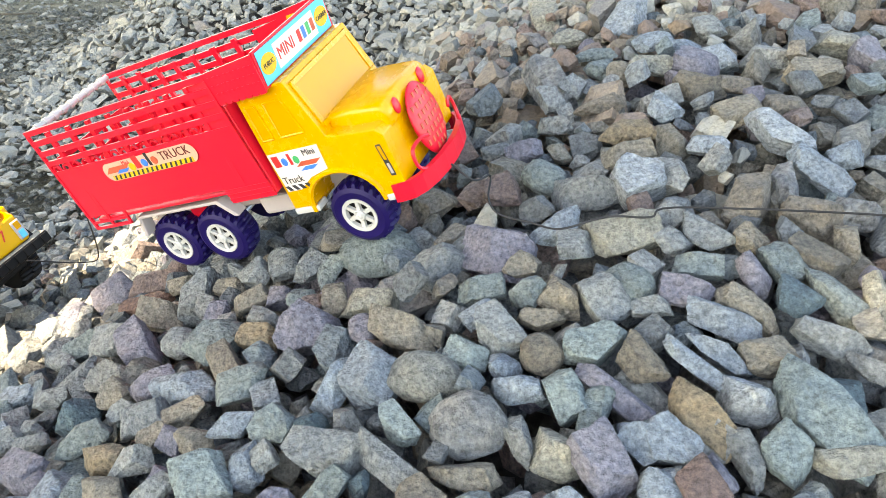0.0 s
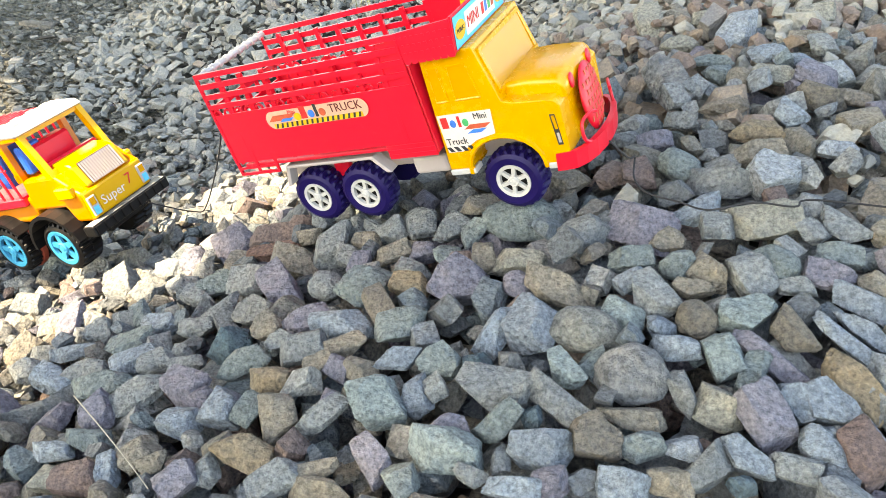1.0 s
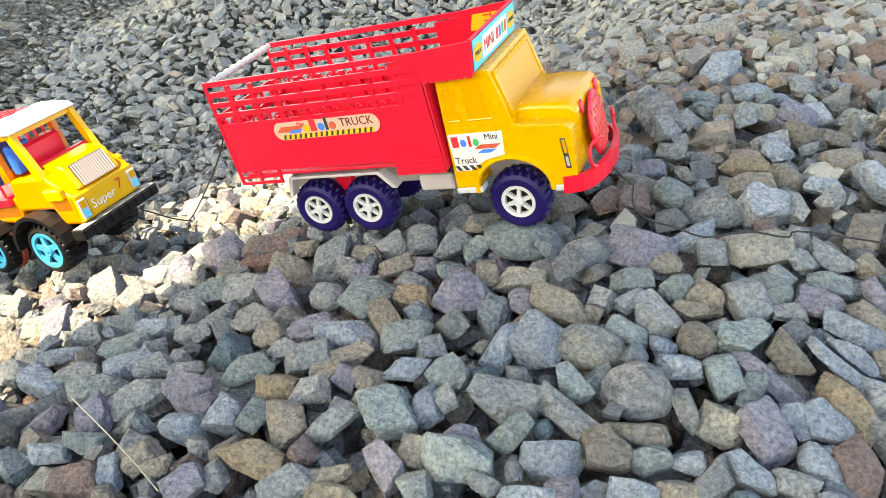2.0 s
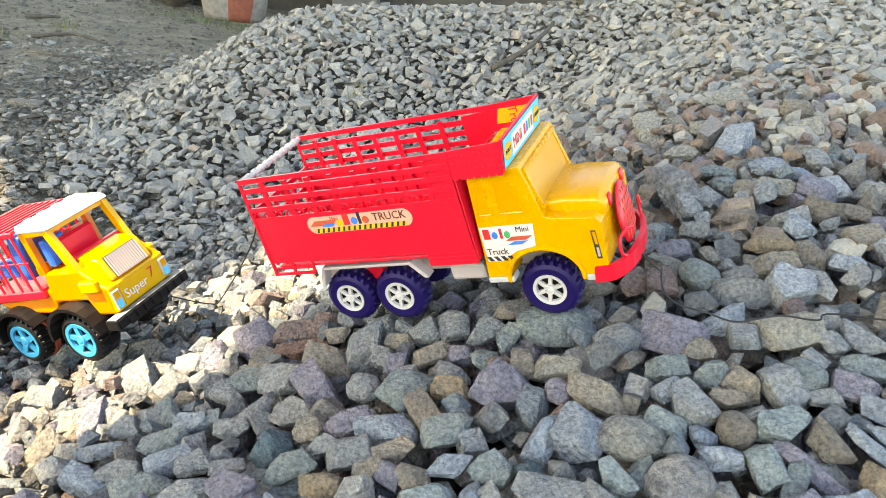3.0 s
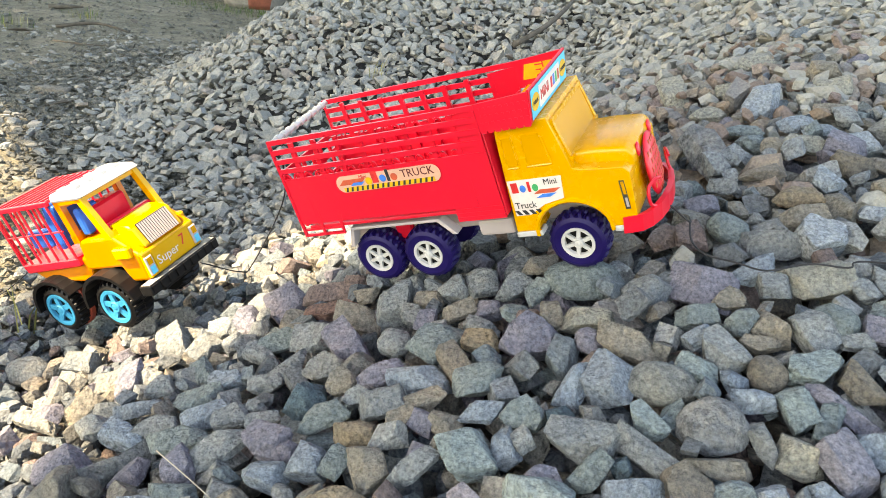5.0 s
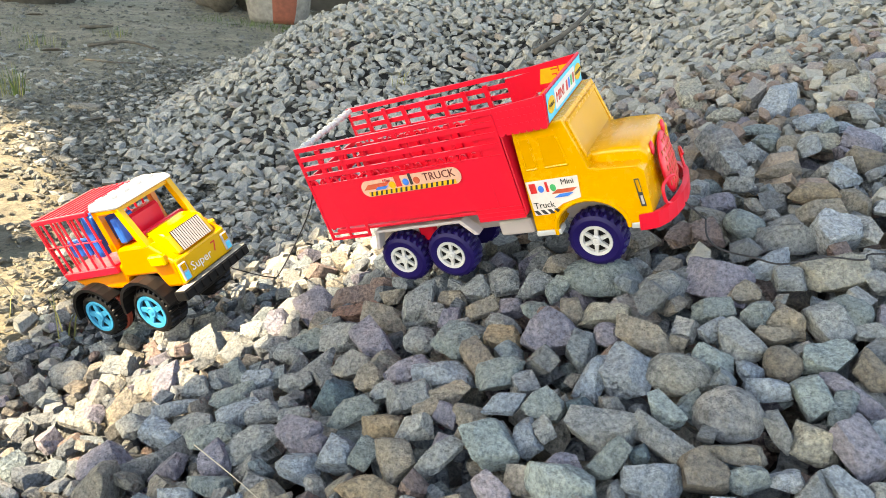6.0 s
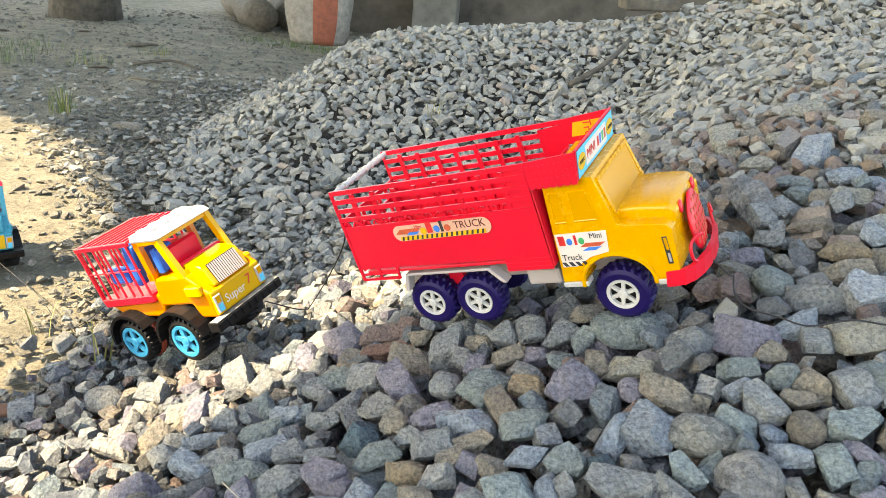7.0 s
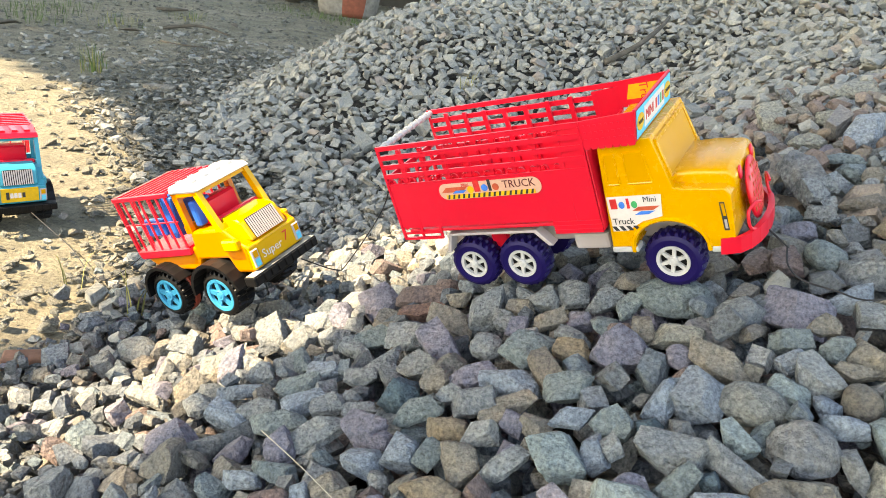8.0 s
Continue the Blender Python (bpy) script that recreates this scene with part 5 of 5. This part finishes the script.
marked("tan", "blunt", -0.080, 0.488, (0.027, 0.018, 0.015), 102)
marked("green", "blunt", -0.110, 0.502, (0.025, 0.020, 0.015), 162)
marked("violet", "blunt", -0.099, 0.463, (0.044, 0.034, 0.027), 177)
marked("blue", "blunt", -0.047, 0.398, (0.039, 0.037, 0.031), 144)
marked("round", "round", -0.011, 0.391, (0.046, 0.030, 0.025), 171)
marked("blue", "blunt", -0.071, 0.401, (0.044, 0.020, 0.017), 63)
marked("tan", "blunt", -0.027, 0.434, (0.051, 0.023, 0.018), 150)
marked("purple", "round", -0.055, 0.446, (0.022, 0.020, 0.016), 174)
marked("grey", "blunt", -0.001, 0.495, (0.043, 0.032, 0.027), 33)
marked("purple", "blunt", 0.041, 0.494, (0.054, 0.041, 0.033), 150)
marked("blue", "sharp", 0.083, 0.504, (0.041, 0.020, 0.017), 18)
marked("tan", "blunt", 0.055, 0.473, (0.026, 0.017, 0.014), 177)
marked("grey", "blunt", 0.094, 0.483, (0.024, 0.023, 0.019), 177)
marked("cream", "blunt", 0.127, 0.484, (0.050, 0.030, 0.026), 3)
marked("green", "blunt", 0.026, 0.456, (0.033, 0.018, 0.015), 12)
marked("green", "blunt", 0.058, 0.445, (0.025, 0.020, 0.018), 30)
marked("tan", "blunt", 0.078, 0.437, (0.033, 0.024, 0.020), 141)
marked("grey", "blunt", 0.035, 0.416, (0.037, 0.028, 0.024), 129)
marked("blue", "blunt", 0.025, 0.435, (0.024, 0.015, 0.013), 33)
marked("teal", "blunt", 0.014, 0.400, (0.030, 0.020, 0.017), 150)
marked("grey", "blunt", 0.104, 0.429, (0.036, 0.026, 0.023), 126)
marked("green", "round", 0.122, 0.436, (0.033, 0.028, 0.025), 153)
marked("grey", "blunt", 0.132, 0.417, (0.024, 0.012, 0.011), 0)
marked("tan", "blunt", 0.063, 0.420, (0.029, 0.013, 0.011), 165)
marked("brown", "round", 0.061, 0.392, (0.026, 0.025, 0.022), 177)
marked("blue", "blunt", 0.036, 0.387, (0.021, 0.018, 0.016), 144)
marked("teal", "blunt", 0.093, 0.393, (0.040, 0.023, 0.021), 6)
marked("brown", "blunt", 0.118, 0.376, (0.033, 0.023, 0.021), 129)
marked("teal", "blunt", 0.071, 0.362, (0.029, 0.022, 0.020), 114)
marked("purple", "blunt", 0.098, 0.358, (0.050, 0.014, 0.013), 135)
marked("blue", "blunt", 0.044, 0.369, (0.031, 0.017, 0.015), 174)
marked("pitted", "round", 0.015, 0.351, (0.044, 0.038, 0.033), 0)
marked("teal", "blunt", -0.027, 0.359, (0.030, 0.018, 0.015), 132)
marked("grey", "blunt", -0.070, 0.349, (0.049, 0.029, 0.024), 171)
marked("grey", "sharp", -0.033, 0.334, (0.045, 0.016, 0.014), 138)
marked("grey", "blunt", -0.108, 0.355, (0.017, 0.015, 0.013), 132)
marked("green", "blunt", -0.107, 0.379, (0.031, 0.023, 0.019), 165)
marked("dark", "blunt", -0.082, 0.374, (0.021, 0.013, 0.011), 177)
marked("purple", "blunt", -0.097, 0.326, (0.024, 0.012, 0.011), 177)
marked("green", "blunt", -0.067, 0.323, (0.030, 0.017, 0.015), 42)
marked("dark", "blunt", -0.047, 0.324, (0.016, 0.014, 0.012), 114)
marked("tan", "blunt", 0.011, 0.319, (0.039, 0.016, 0.014), 174)
marked("grey", "blunt", 0.044, 0.336, (0.030, 0.014, 0.013), 111)
marked("cream", "blunt", 0.063, 0.325, (0.030, 0.026, 0.024), 159)
marked("green", "blunt", 0.088, 0.350, (0.032, 0.015, 0.015), 57)
marked("purple", "blunt", 0.088, 0.316, (0.038, 0.029, 0.027), 120)
marked("blue", "blunt", 0.110, 0.327, (0.028, 0.021, 0.020), 126)
marked("violet", "blunt", -0.473, 0.579, (0.050, 0.022, 0.020), 87)
marked("pale", "blunt", -0.548, 0.612, (0.031, 0.024, 0.021), 174)
marked("pale", "blunt", -0.495, 0.588, (0.042, 0.026, 0.021), 12)
marked("pale", "blunt", -0.468, 0.607, (0.036, 0.017, 0.014), 3)
marked("pale", "blunt", -0.444, 0.679, (0.048, 0.022, 0.018), 171)
marked("pale", "blunt", -0.491, 0.675, (0.041, 0.017, 0.014), 171)
marked("pale", "blunt", -0.527, 0.739, (0.049, 0.032, 0.025), 18)
marked("pale", "blunt", -0.487, 0.762, (0.057, 0.026, 0.020), 3)
marked("grey", "blunt", -0.451, 0.652, (0.052, 0.032, 0.029), 126)
marked("grey", "blunt", -0.407, 0.621, (0.034, 0.026, 0.020), 54)
marked("green", "blunt", -0.374, 0.496, (0.044, 0.027, 0.022), 12)
marked("blue", "blunt", -0.362, 0.468, (0.043, 0.021, 0.017), 15)
marked("blue", "blunt", -0.357, 0.517, (0.036, 0.023, 0.019), 171)
marked("green", "blunt", -0.391, 0.559, (0.040, 0.019, 0.017), 126)
marked("grey", "blunt", -0.405, 0.556, (0.030, 0.024, 0.020), 171)
marked("grey", "blunt", -0.429, 0.550, (0.029, 0.025, 0.021), 12)
marked("blue", "blunt", -0.440, 0.516, (0.055, 0.015, 0.013), 3)
marked("blue", "blunt", -0.432, 0.469, (0.063, 0.023, 0.022), 153)
marked("grey", "blunt", -0.403, 0.470, (0.046, 0.022, 0.019), 177)
marked("green", "blunt", -0.373, 0.439, (0.052, 0.021, 0.018), 6)
marked("grey", "blunt", -0.332, 0.413, (0.051, 0.024, 0.020), 33)
marked("purple", "blunt", -0.360, 0.398, (0.032, 0.024, 0.023), 111)
marked("purple", "blunt", -0.474, 0.441, (0.041, 0.031, 0.028), 15)
marked("grey", "round", -0.626, 0.666, (0.051, 0.035, 0.032), 0)
marked("grey", "blunt", -0.569, 0.667, (0.045, 0.026, 0.023), 174)
marked("pale", "blunt", -0.549, 0.541, (0.048, 0.017, 0.017), 162)
marked("pale", "blunt", -0.553, 0.586, (0.039, 0.016, 0.015), 81)
marked("grey", "blunt", -0.504, 0.447, (0.027, 0.018, 0.018), 174)
marked("grey", "blunt", -0.473, 0.501, (0.028, 0.024, 0.020), 27)
marked("grey", "blunt", -0.476, 0.532, (0.030, 0.018, 0.016), 171)
marked("tan", "blunt", -0.501, 0.538, (0.038, 0.027, 0.023), 60)
marked("grey", "blunt", -0.335, 0.455, (0.031, 0.018, 0.015), 9)
marked("grey", "blunt", -0.397, 0.659, (0.038, 0.026, 0.019), 12)
marked("green", "blunt", -0.586, 0.770, (0.033, 0.026, 0.022), 174)
marked("grey", "blunt", -0.617, 0.740, (0.037, 0.026, 0.022), 6)
marked("pitted", "sharp", 0.104, 0.738, (0.069, 0.034, 0.030), 102)
marked("green", "blunt", 0.153, 0.749, (0.031, 0.027, 0.021), 171)
marked("tan", "round", 0.168, 0.725, (0.028, 0.024, 0.021), 132)
marked("cream", "blunt", 0.197, 0.726, (0.043, 0.025, 0.021), 165)
marked("blue", "blunt", 0.231, 0.757, (0.043, 0.018, 0.015), 165)
marked("ochre", "blunt", 0.153, 0.613, (0.045, 0.022, 0.018), 0)
marked("blue", "blunt", 0.188, 0.636, (0.030, 0.025, 0.022), 135)
marked("brown", "blunt", 0.140, 0.671, (0.047, 0.019, 0.016), 12)
marked("purple", "blunt", 0.235, 0.708, (0.039, 0.027, 0.024), 147)
marked("brown", "blunt", 0.222, 0.662, (0.044, 0.022, 0.020), 147)
marked("white", "blunt", 0.147, 0.541, (0.040, 0.036, 0.031), 150)
marked("grey", "blunt", 0.110, 0.544, (0.053, 0.028, 0.023), 177)
marked("green", "round", 0.081, 0.574, (0.036, 0.026, 0.021), 147)
marked("red", "blunt", 0.048, 0.570, (0.026, 0.025, 0.019), 174)
marked("purple", "blunt", 0.070, 0.620, (0.031, 0.019, 0.015), 18)
marked("grey", "blunt", 0.099, 0.658, (0.030, 0.018, 0.014), 171)
marked("tan", "blunt", 0.146, 0.577, (0.043, 0.020, 0.017), 15)
marked("grey", "blunt", 0.049, 0.635, (0.032, 0.018, 0.014), 171)
marked("white", "blunt", 0.206, 0.877, (0.062, 0.036, 0.033), 57)
marked("cream", "blunt", 0.131, 0.993, (0.064, 0.034, 0.030), 99)
marked("tan", "blunt", 0.166, 1.006, (0.038, 0.029, 0.024), 135)
marked("cream", "blunt", 0.298, 0.891, (0.042, 0.032, 0.028), 21)
marked("tan", "blunt", 0.321, 0.980, (0.045, 0.032, 0.027), 171)
marked("cream", "blunt", 0.261, 1.088, (0.056, 0.031, 0.025), 3)
marked("cream", "blunt", 0.192, 0.960, (0.042, 0.023, 0.018), 168)
marked("grey", "blunt", 0.267, 0.787, (0.031, 0.023, 0.020), 174)
marked("tan", "blunt", 0.259, 0.809, (0.041, 0.018, 0.015), 174)
marked("cream", "blunt", 0.139, 0.868, (0.041, 0.017, 0.013), 168)
marked("green", "blunt", 0.154, 0.788, (0.045, 0.015, 0.012), 171)
marked("blue", "blunt", 0.210, 0.781, (0.039, 0.020, 0.017), 174)
marked("ochre", "blunt", -0.225, 0.324, (0.049, 0.023, 0.021), 159)
marked("grey", "blunt", -0.251, 0.318, (0.022, 0.015, 0.013), 111)
marked("purple", "blunt", -0.269, 0.311, (0.028, 0.022, 0.019), 27)
marked("grey", "blunt", -0.202, 0.301, (0.034, 0.019, 0.016), 21)
marked("tan", "blunt", -0.177, 0.304, (0.028, 0.011, 0.009), 12)
marked("tan", "blunt", -0.174, 0.291, (0.037, 0.016, 0.014), 177)
marked("violet", "blunt", -0.143, 0.307, (0.030, 0.018, 0.016), 123)
marked("green", "blunt", -0.123, 0.291, (0.025, 0.019, 0.016), 123)
marked("tan", "blunt", -0.305, 0.344, (0.024, 0.021, 0.018), 39)
marked("green", "blunt", -0.359, 0.373, (0.043, 0.018, 0.017), 168)
marked("red", "blunt", -0.343, 0.331, (0.037, 0.021, 0.020), 177)
marked("cream", "blunt", -0.371, 0.340, (0.030, 0.019, 0.018), 177)
marked("blue", "blunt", -0.383, 0.367, (0.036, 0.015, 0.014), 174)
marked("tan", "blunt", -0.291, 0.331, (0.022, 0.015, 0.013), 27)
marked("blue", "blunt", -0.323, 0.332, (0.026, 0.014, 0.014), 114)
marked("teal", "blunt", -0.101, 0.307, (0.049, 0.028, 0.024), 165)
marked("blue", "blunt", -0.042, 0.300, (0.042, 0.024, 0.021), 0)
marked("grey", "blunt", -0.067, 0.297, (0.019, 0.012, 0.010), 93)
marked("brown", "blunt", -0.012, 0.306, (0.032, 0.026, 0.021), 129)
marked("green", "blunt", 0.014, 0.300, (0.028, 0.017, 0.015), 9)
marked("white", "blunt", 0.037, 0.298, (0.024, 0.015, 0.014), 6)
marked("blue", "blunt", 0.002, 0.278, (0.029, 0.018, 0.016), 0)
marked("tan", "blunt", 0.028, 0.279, (0.026, 0.017, 0.016), 171)
marked("grey", "blunt", 0.052, 0.286, (0.038, 0.018, 0.017), 45)
marked("blue", "blunt", 0.071, 0.291, (0.034, 0.016, 0.014), 135)
marked("blue", "blunt", 0.117, 0.294, (0.032, 0.021, 0.020), 147)
marked("red", "blunt", 0.136, 0.292, (0.039, 0.024, 0.024), 111)
marked("grey", "blunt", 0.095, 0.285, (0.027, 0.015, 0.014), 171)
marked("dark", "blunt", 0.066, 0.275, (0.015, 0.012, 0.011), 0)
marked("grey", "blunt", -0.084, 0.288, (0.021, 0.011, 0.009), 159)
marked("blue", "blunt", -0.060, 0.279, (0.033, 0.012, 0.011), 0)
marked("grey", "blunt", 0.180, 0.473, (0.037, 0.021, 0.017), 147)
marked("grey", "blunt", 0.158, 0.471, (0.022, 0.019, 0.016), 15)
marked("green", "blunt", 0.168, 0.445, (0.032, 0.017, 0.014), 177)
marked("tan", "blunt", 0.207, 0.463, (0.024, 0.017, 0.015), 126)
marked("purple", "blunt", 0.201, 0.432, (0.033, 0.017, 0.015), 102)
marked("purple", "blunt", 0.156, 0.425, (0.033, 0.020, 0.016), 168)
marked("tan", "blunt", 0.190, 0.406, (0.043, 0.020, 0.017), 138)
marked("blue", "blunt", 0.173, 0.400, (0.046, 0.021, 0.017), 147)
marked("blue", "blunt", 0.149, 0.370, (0.045, 0.011, 0.010), 132)
marked("blue", "blunt", 0.164, 0.377, (0.040, 0.012, 0.010), 135)
marked("tan", "blunt", 0.191, 0.371, (0.030, 0.021, 0.019), 6)
marked("ochre", "blunt", 0.144, 0.337, (0.047, 0.023, 0.020), 126)
marked("white", "blunt", 0.173, 0.345, (0.033, 0.026, 0.023), 165)
marked("teal", "blunt", 0.209, 0.332, (0.069, 0.032, 0.029), 123)
marked("dark", "blunt", 0.220, 0.409, (0.027, 0.024, 0.020), 150)
marked("green", "blunt", 0.244, 0.408, (0.050, 0.022, 0.020), 129)
marked("grey", "blunt", 0.229, 0.377, (0.043, 0.018, 0.016), 153)
marked("brown", "blunt", 0.241, 0.441, (0.037, 0.023, 0.020), 141)
marked("brown", "blunt", 0.253, 0.475, (0.044, 0.024, 0.021), 159)
marked("tan", "blunt", 0.267, 0.449, (0.035, 0.016, 0.017), 84)
marked("blue", "blunt", 0.124, 0.323, (0.035, 0.025, 0.021), 129)
marked("grey", "blunt", 0.163, 0.312, (0.034, 0.015, 0.014), 108)
marked("teal", "blunt", 0.184, 0.312, (0.029, 0.025, 0.022), 120)
marked("cream", "blunt", 0.214, 0.306, (0.035, 0.016, 0.016), 0)
marked("blue", "blunt", 0.122, 0.304, (0.030, 0.014, 0.013), 177)
marked("purple", "blunt", 0.144, 0.303, (0.023, 0.017, 0.015), 111)
marked("dark", "blunt", 0.226, 0.342, (0.029, 0.022, 0.021), 105)
marked("grey", "blunt", 0.244, 0.359, (0.025, 0.015, 0.014), 147)
marked("cream", "blunt", 0.267, 0.405, (0.036, 0.015, 0.016), 84)
marked("green", "blunt", 0.220, 0.440, (0.031, 0.020, 0.018), 126)
marked("pitted", "blunt", 0.285, 0.479, (0.032, 0.023, 0.020), 162)
marked("brown", "blunt", 0.219, 0.503, (0.043, 0.027, 0.025), 60)
marked("pitted", "blunt", 0.247, 0.516, (0.039, 0.016, 0.016), 84)
marked("white", "blunt", 0.263, 0.572, (0.060, 0.022, 0.020), 126)
marked("blue", "blunt", 0.273, 0.525, (0.051, 0.021, 0.020), 123)
marked("white", "blunt", 0.207, 0.573, (0.031, 0.020, 0.017), 171)
marked("blue", "blunt", 0.300, 0.537, (0.032, 0.018, 0.016), 15)
marked("tan", "blunt", 0.319, 0.658, (0.046, 0.025, 0.022), 162)
marked("cream", "blunt", 0.360, 0.716, (0.039, 0.025, 0.024), 156)
marked("purple", "blunt", 0.370, 0.676, (0.036, 0.024, 0.027), 96)
marked("white", "blunt", 0.256, 0.717, (0.035, 0.031, 0.026), 168)
marked("brown", "blunt", 0.250, 0.663, (0.042, 0.018, 0.015), 159)
marked("brown", "blunt", 0.281, 0.613, (0.038, 0.021, 0.018), 171)
marked("tan", "blunt", 0.245, 0.613, (0.039, 0.027, 0.023), 15)

loose_v, loose_f = [], []
pale_v, pale_f = [], []
warm_v, warm_f = [], []


def loose(x, y, z, size, turn):
    pool = MID if y < 1.45 and x < 1.2 else FAR
    v, f = pool[rng.randrange(len(pool))]
    m = Matrix.Translation((x, y, z)) @ turn @ Matrix.Diagonal((size, size * rng.uniform(0.8, 1.1), size * rng.uniform(0.8, 1.15), 1))
    flat = 1 - 0.4 * sig((y - 1.1) / 0.1)
    m = m @ Matrix.Diagonal((1, 1, flat, 1))
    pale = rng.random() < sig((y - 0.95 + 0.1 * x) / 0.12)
    warm = rng.random() < 0.62 * math.exp(-((x - 0.16) / 0.3) ** 2 - ((y - 0.98) / 0.28) ** 2)
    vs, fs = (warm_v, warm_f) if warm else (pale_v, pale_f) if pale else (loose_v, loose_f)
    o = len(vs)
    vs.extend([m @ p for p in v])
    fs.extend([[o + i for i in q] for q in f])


def random_turn(amount=1.0):
    return Euler((rng.gauss(0, 0.45) * amount, rng.gauss(0, 0.45) * amount, rng.uniform(0, 6.28))).to_matrix().to_4x4()


# the near face of the heap: larger stones, each its own piece up to about 300
pieces = 0


def ragged(x, y):
    return 0.09 * noise.noise((x * 5, y * 5, 3.0)) + 0.03 * noise.noise((x * 22, y * 22, 8.0))


def nearside(x, y):
    q = ragged(x, y)
    return x < 1.25 + q and -0.22 + q < y < 1.43 + q


def farside(x, y):
    q = ragged(x, y)
    return not nearside(x, y) and x < 2.4 + 2 * q and 1.37 + q < y < 3.3 + 2 * q


for gap, lift, share in ((0.68, -0.006, 0.8), (0.74, -0.016, 0.55), (0.66, -0.031, 1.0), (0.6, -0.054, 1.0)):
    for _ in range(60000):
        x, y = rng.uniform(-1.0, 1.4), rng.uniform(-0.35, 1.6)
        h = lie(x, y)
        if h < 0.035 or not nearside(x, y):
            continue
        size = min(0.08, max(0.026, rng.lognormvariate(math.log((0.0425 if lift > -0.007 else 0.04) * (1 - 0.12 * sig((x - 0.05) / 0.06)) * (1 - 0.2 * sig((y - 0.85) / 0.08))), 0.3)))
        size *= share * (1 - 0.3 * sig((-x - 0.44) / 0.05))
        if not free(x, y, size * gap):
            continue
        claim(x, y, size * gap)
        z = h + lift + rng.gauss(0.0, 0.006)
        if pieces < 70 and -0.6 < x < 0.32 and 0.24 < y < 0.72 and lift > -0.007:
            pieces += 1
            stone(NEAR_MESH[rng.choice(COMMON)], x, y, z, size, rng.uniform(0, 360), (rng.gauss(0, 22), rng.gauss(0, 22)))
        else:
            loose(x, y, z, size, slope_turn(x, y) @ random_turn())
    if lift < -0.007:
        taken.clear()
# the far side: smaller stones
taken.clear()
for gap, lift in ((0.72, 0.0), (0.85, -0.018)):
    for _ in range(120000):
        x, y = rng.uniform(-1.45, 2.6), rng.uniform(1.2, 3.5)
        h = lie(x, y)
        if not farside(x, y):
            continue
        size = min(0.06, rng.lognormvariate(math.log(0.029), 0.34))
        if h < 0.028 + 0.03 * rng.random() or not free(x, y, size * gap):
            continue
        claim(x, y, size * gap)
        loose(x, y, h + lift + rng.gauss(0, 0.005), size, slope_turn(x, y) @ random_turn())
    taken.clear()
# the sides and back of the heap
for gap, lift in ((0.74, 0.0), (0.95, -0.022)):
    for _ in range(80000):
        x, y = rng.uniform(-1.3, 3.4), rng.uniform(-1.2, 4.4)
        h = lie(x, y)
        if h < 0.03 or nearside(x, y) or farside(x, y):
            continue
        size = min(0.065, rng.lognormvariate(math.log(0.043 - 0.007 * sig((y - 1.6) / 0.2)), 0.28))
        if not free(x, y, size * gap):
            continue
        claim(x, y, size * gap)
        loose(x, y, h + lift + rng.gauss(0, 0.006), size, slope_turn(x, y) @ random_turn())
    taken.clear()
# strays on the soil round the foot
for _ in range(8000):
    x, y = rng.uniform(-2.2, -0.35), rng.uniform(0.1, 3.4)
    h = lie(x, y)
    if h > 0.05 or rng.random() > math.exp(-(0.05 - h) * 45) * (0.1 if sandy(x, y) else 1.0) + (0.01 if sandy(x, y) else 0.09):
        continue
    size = rng.choice((0.012, 0.016, 0.02, 0.026, 0.034))
    loose(x, y, max(h, 0.0) + size * 0.12 + wobble(x, y), size, random_turn(0.5))
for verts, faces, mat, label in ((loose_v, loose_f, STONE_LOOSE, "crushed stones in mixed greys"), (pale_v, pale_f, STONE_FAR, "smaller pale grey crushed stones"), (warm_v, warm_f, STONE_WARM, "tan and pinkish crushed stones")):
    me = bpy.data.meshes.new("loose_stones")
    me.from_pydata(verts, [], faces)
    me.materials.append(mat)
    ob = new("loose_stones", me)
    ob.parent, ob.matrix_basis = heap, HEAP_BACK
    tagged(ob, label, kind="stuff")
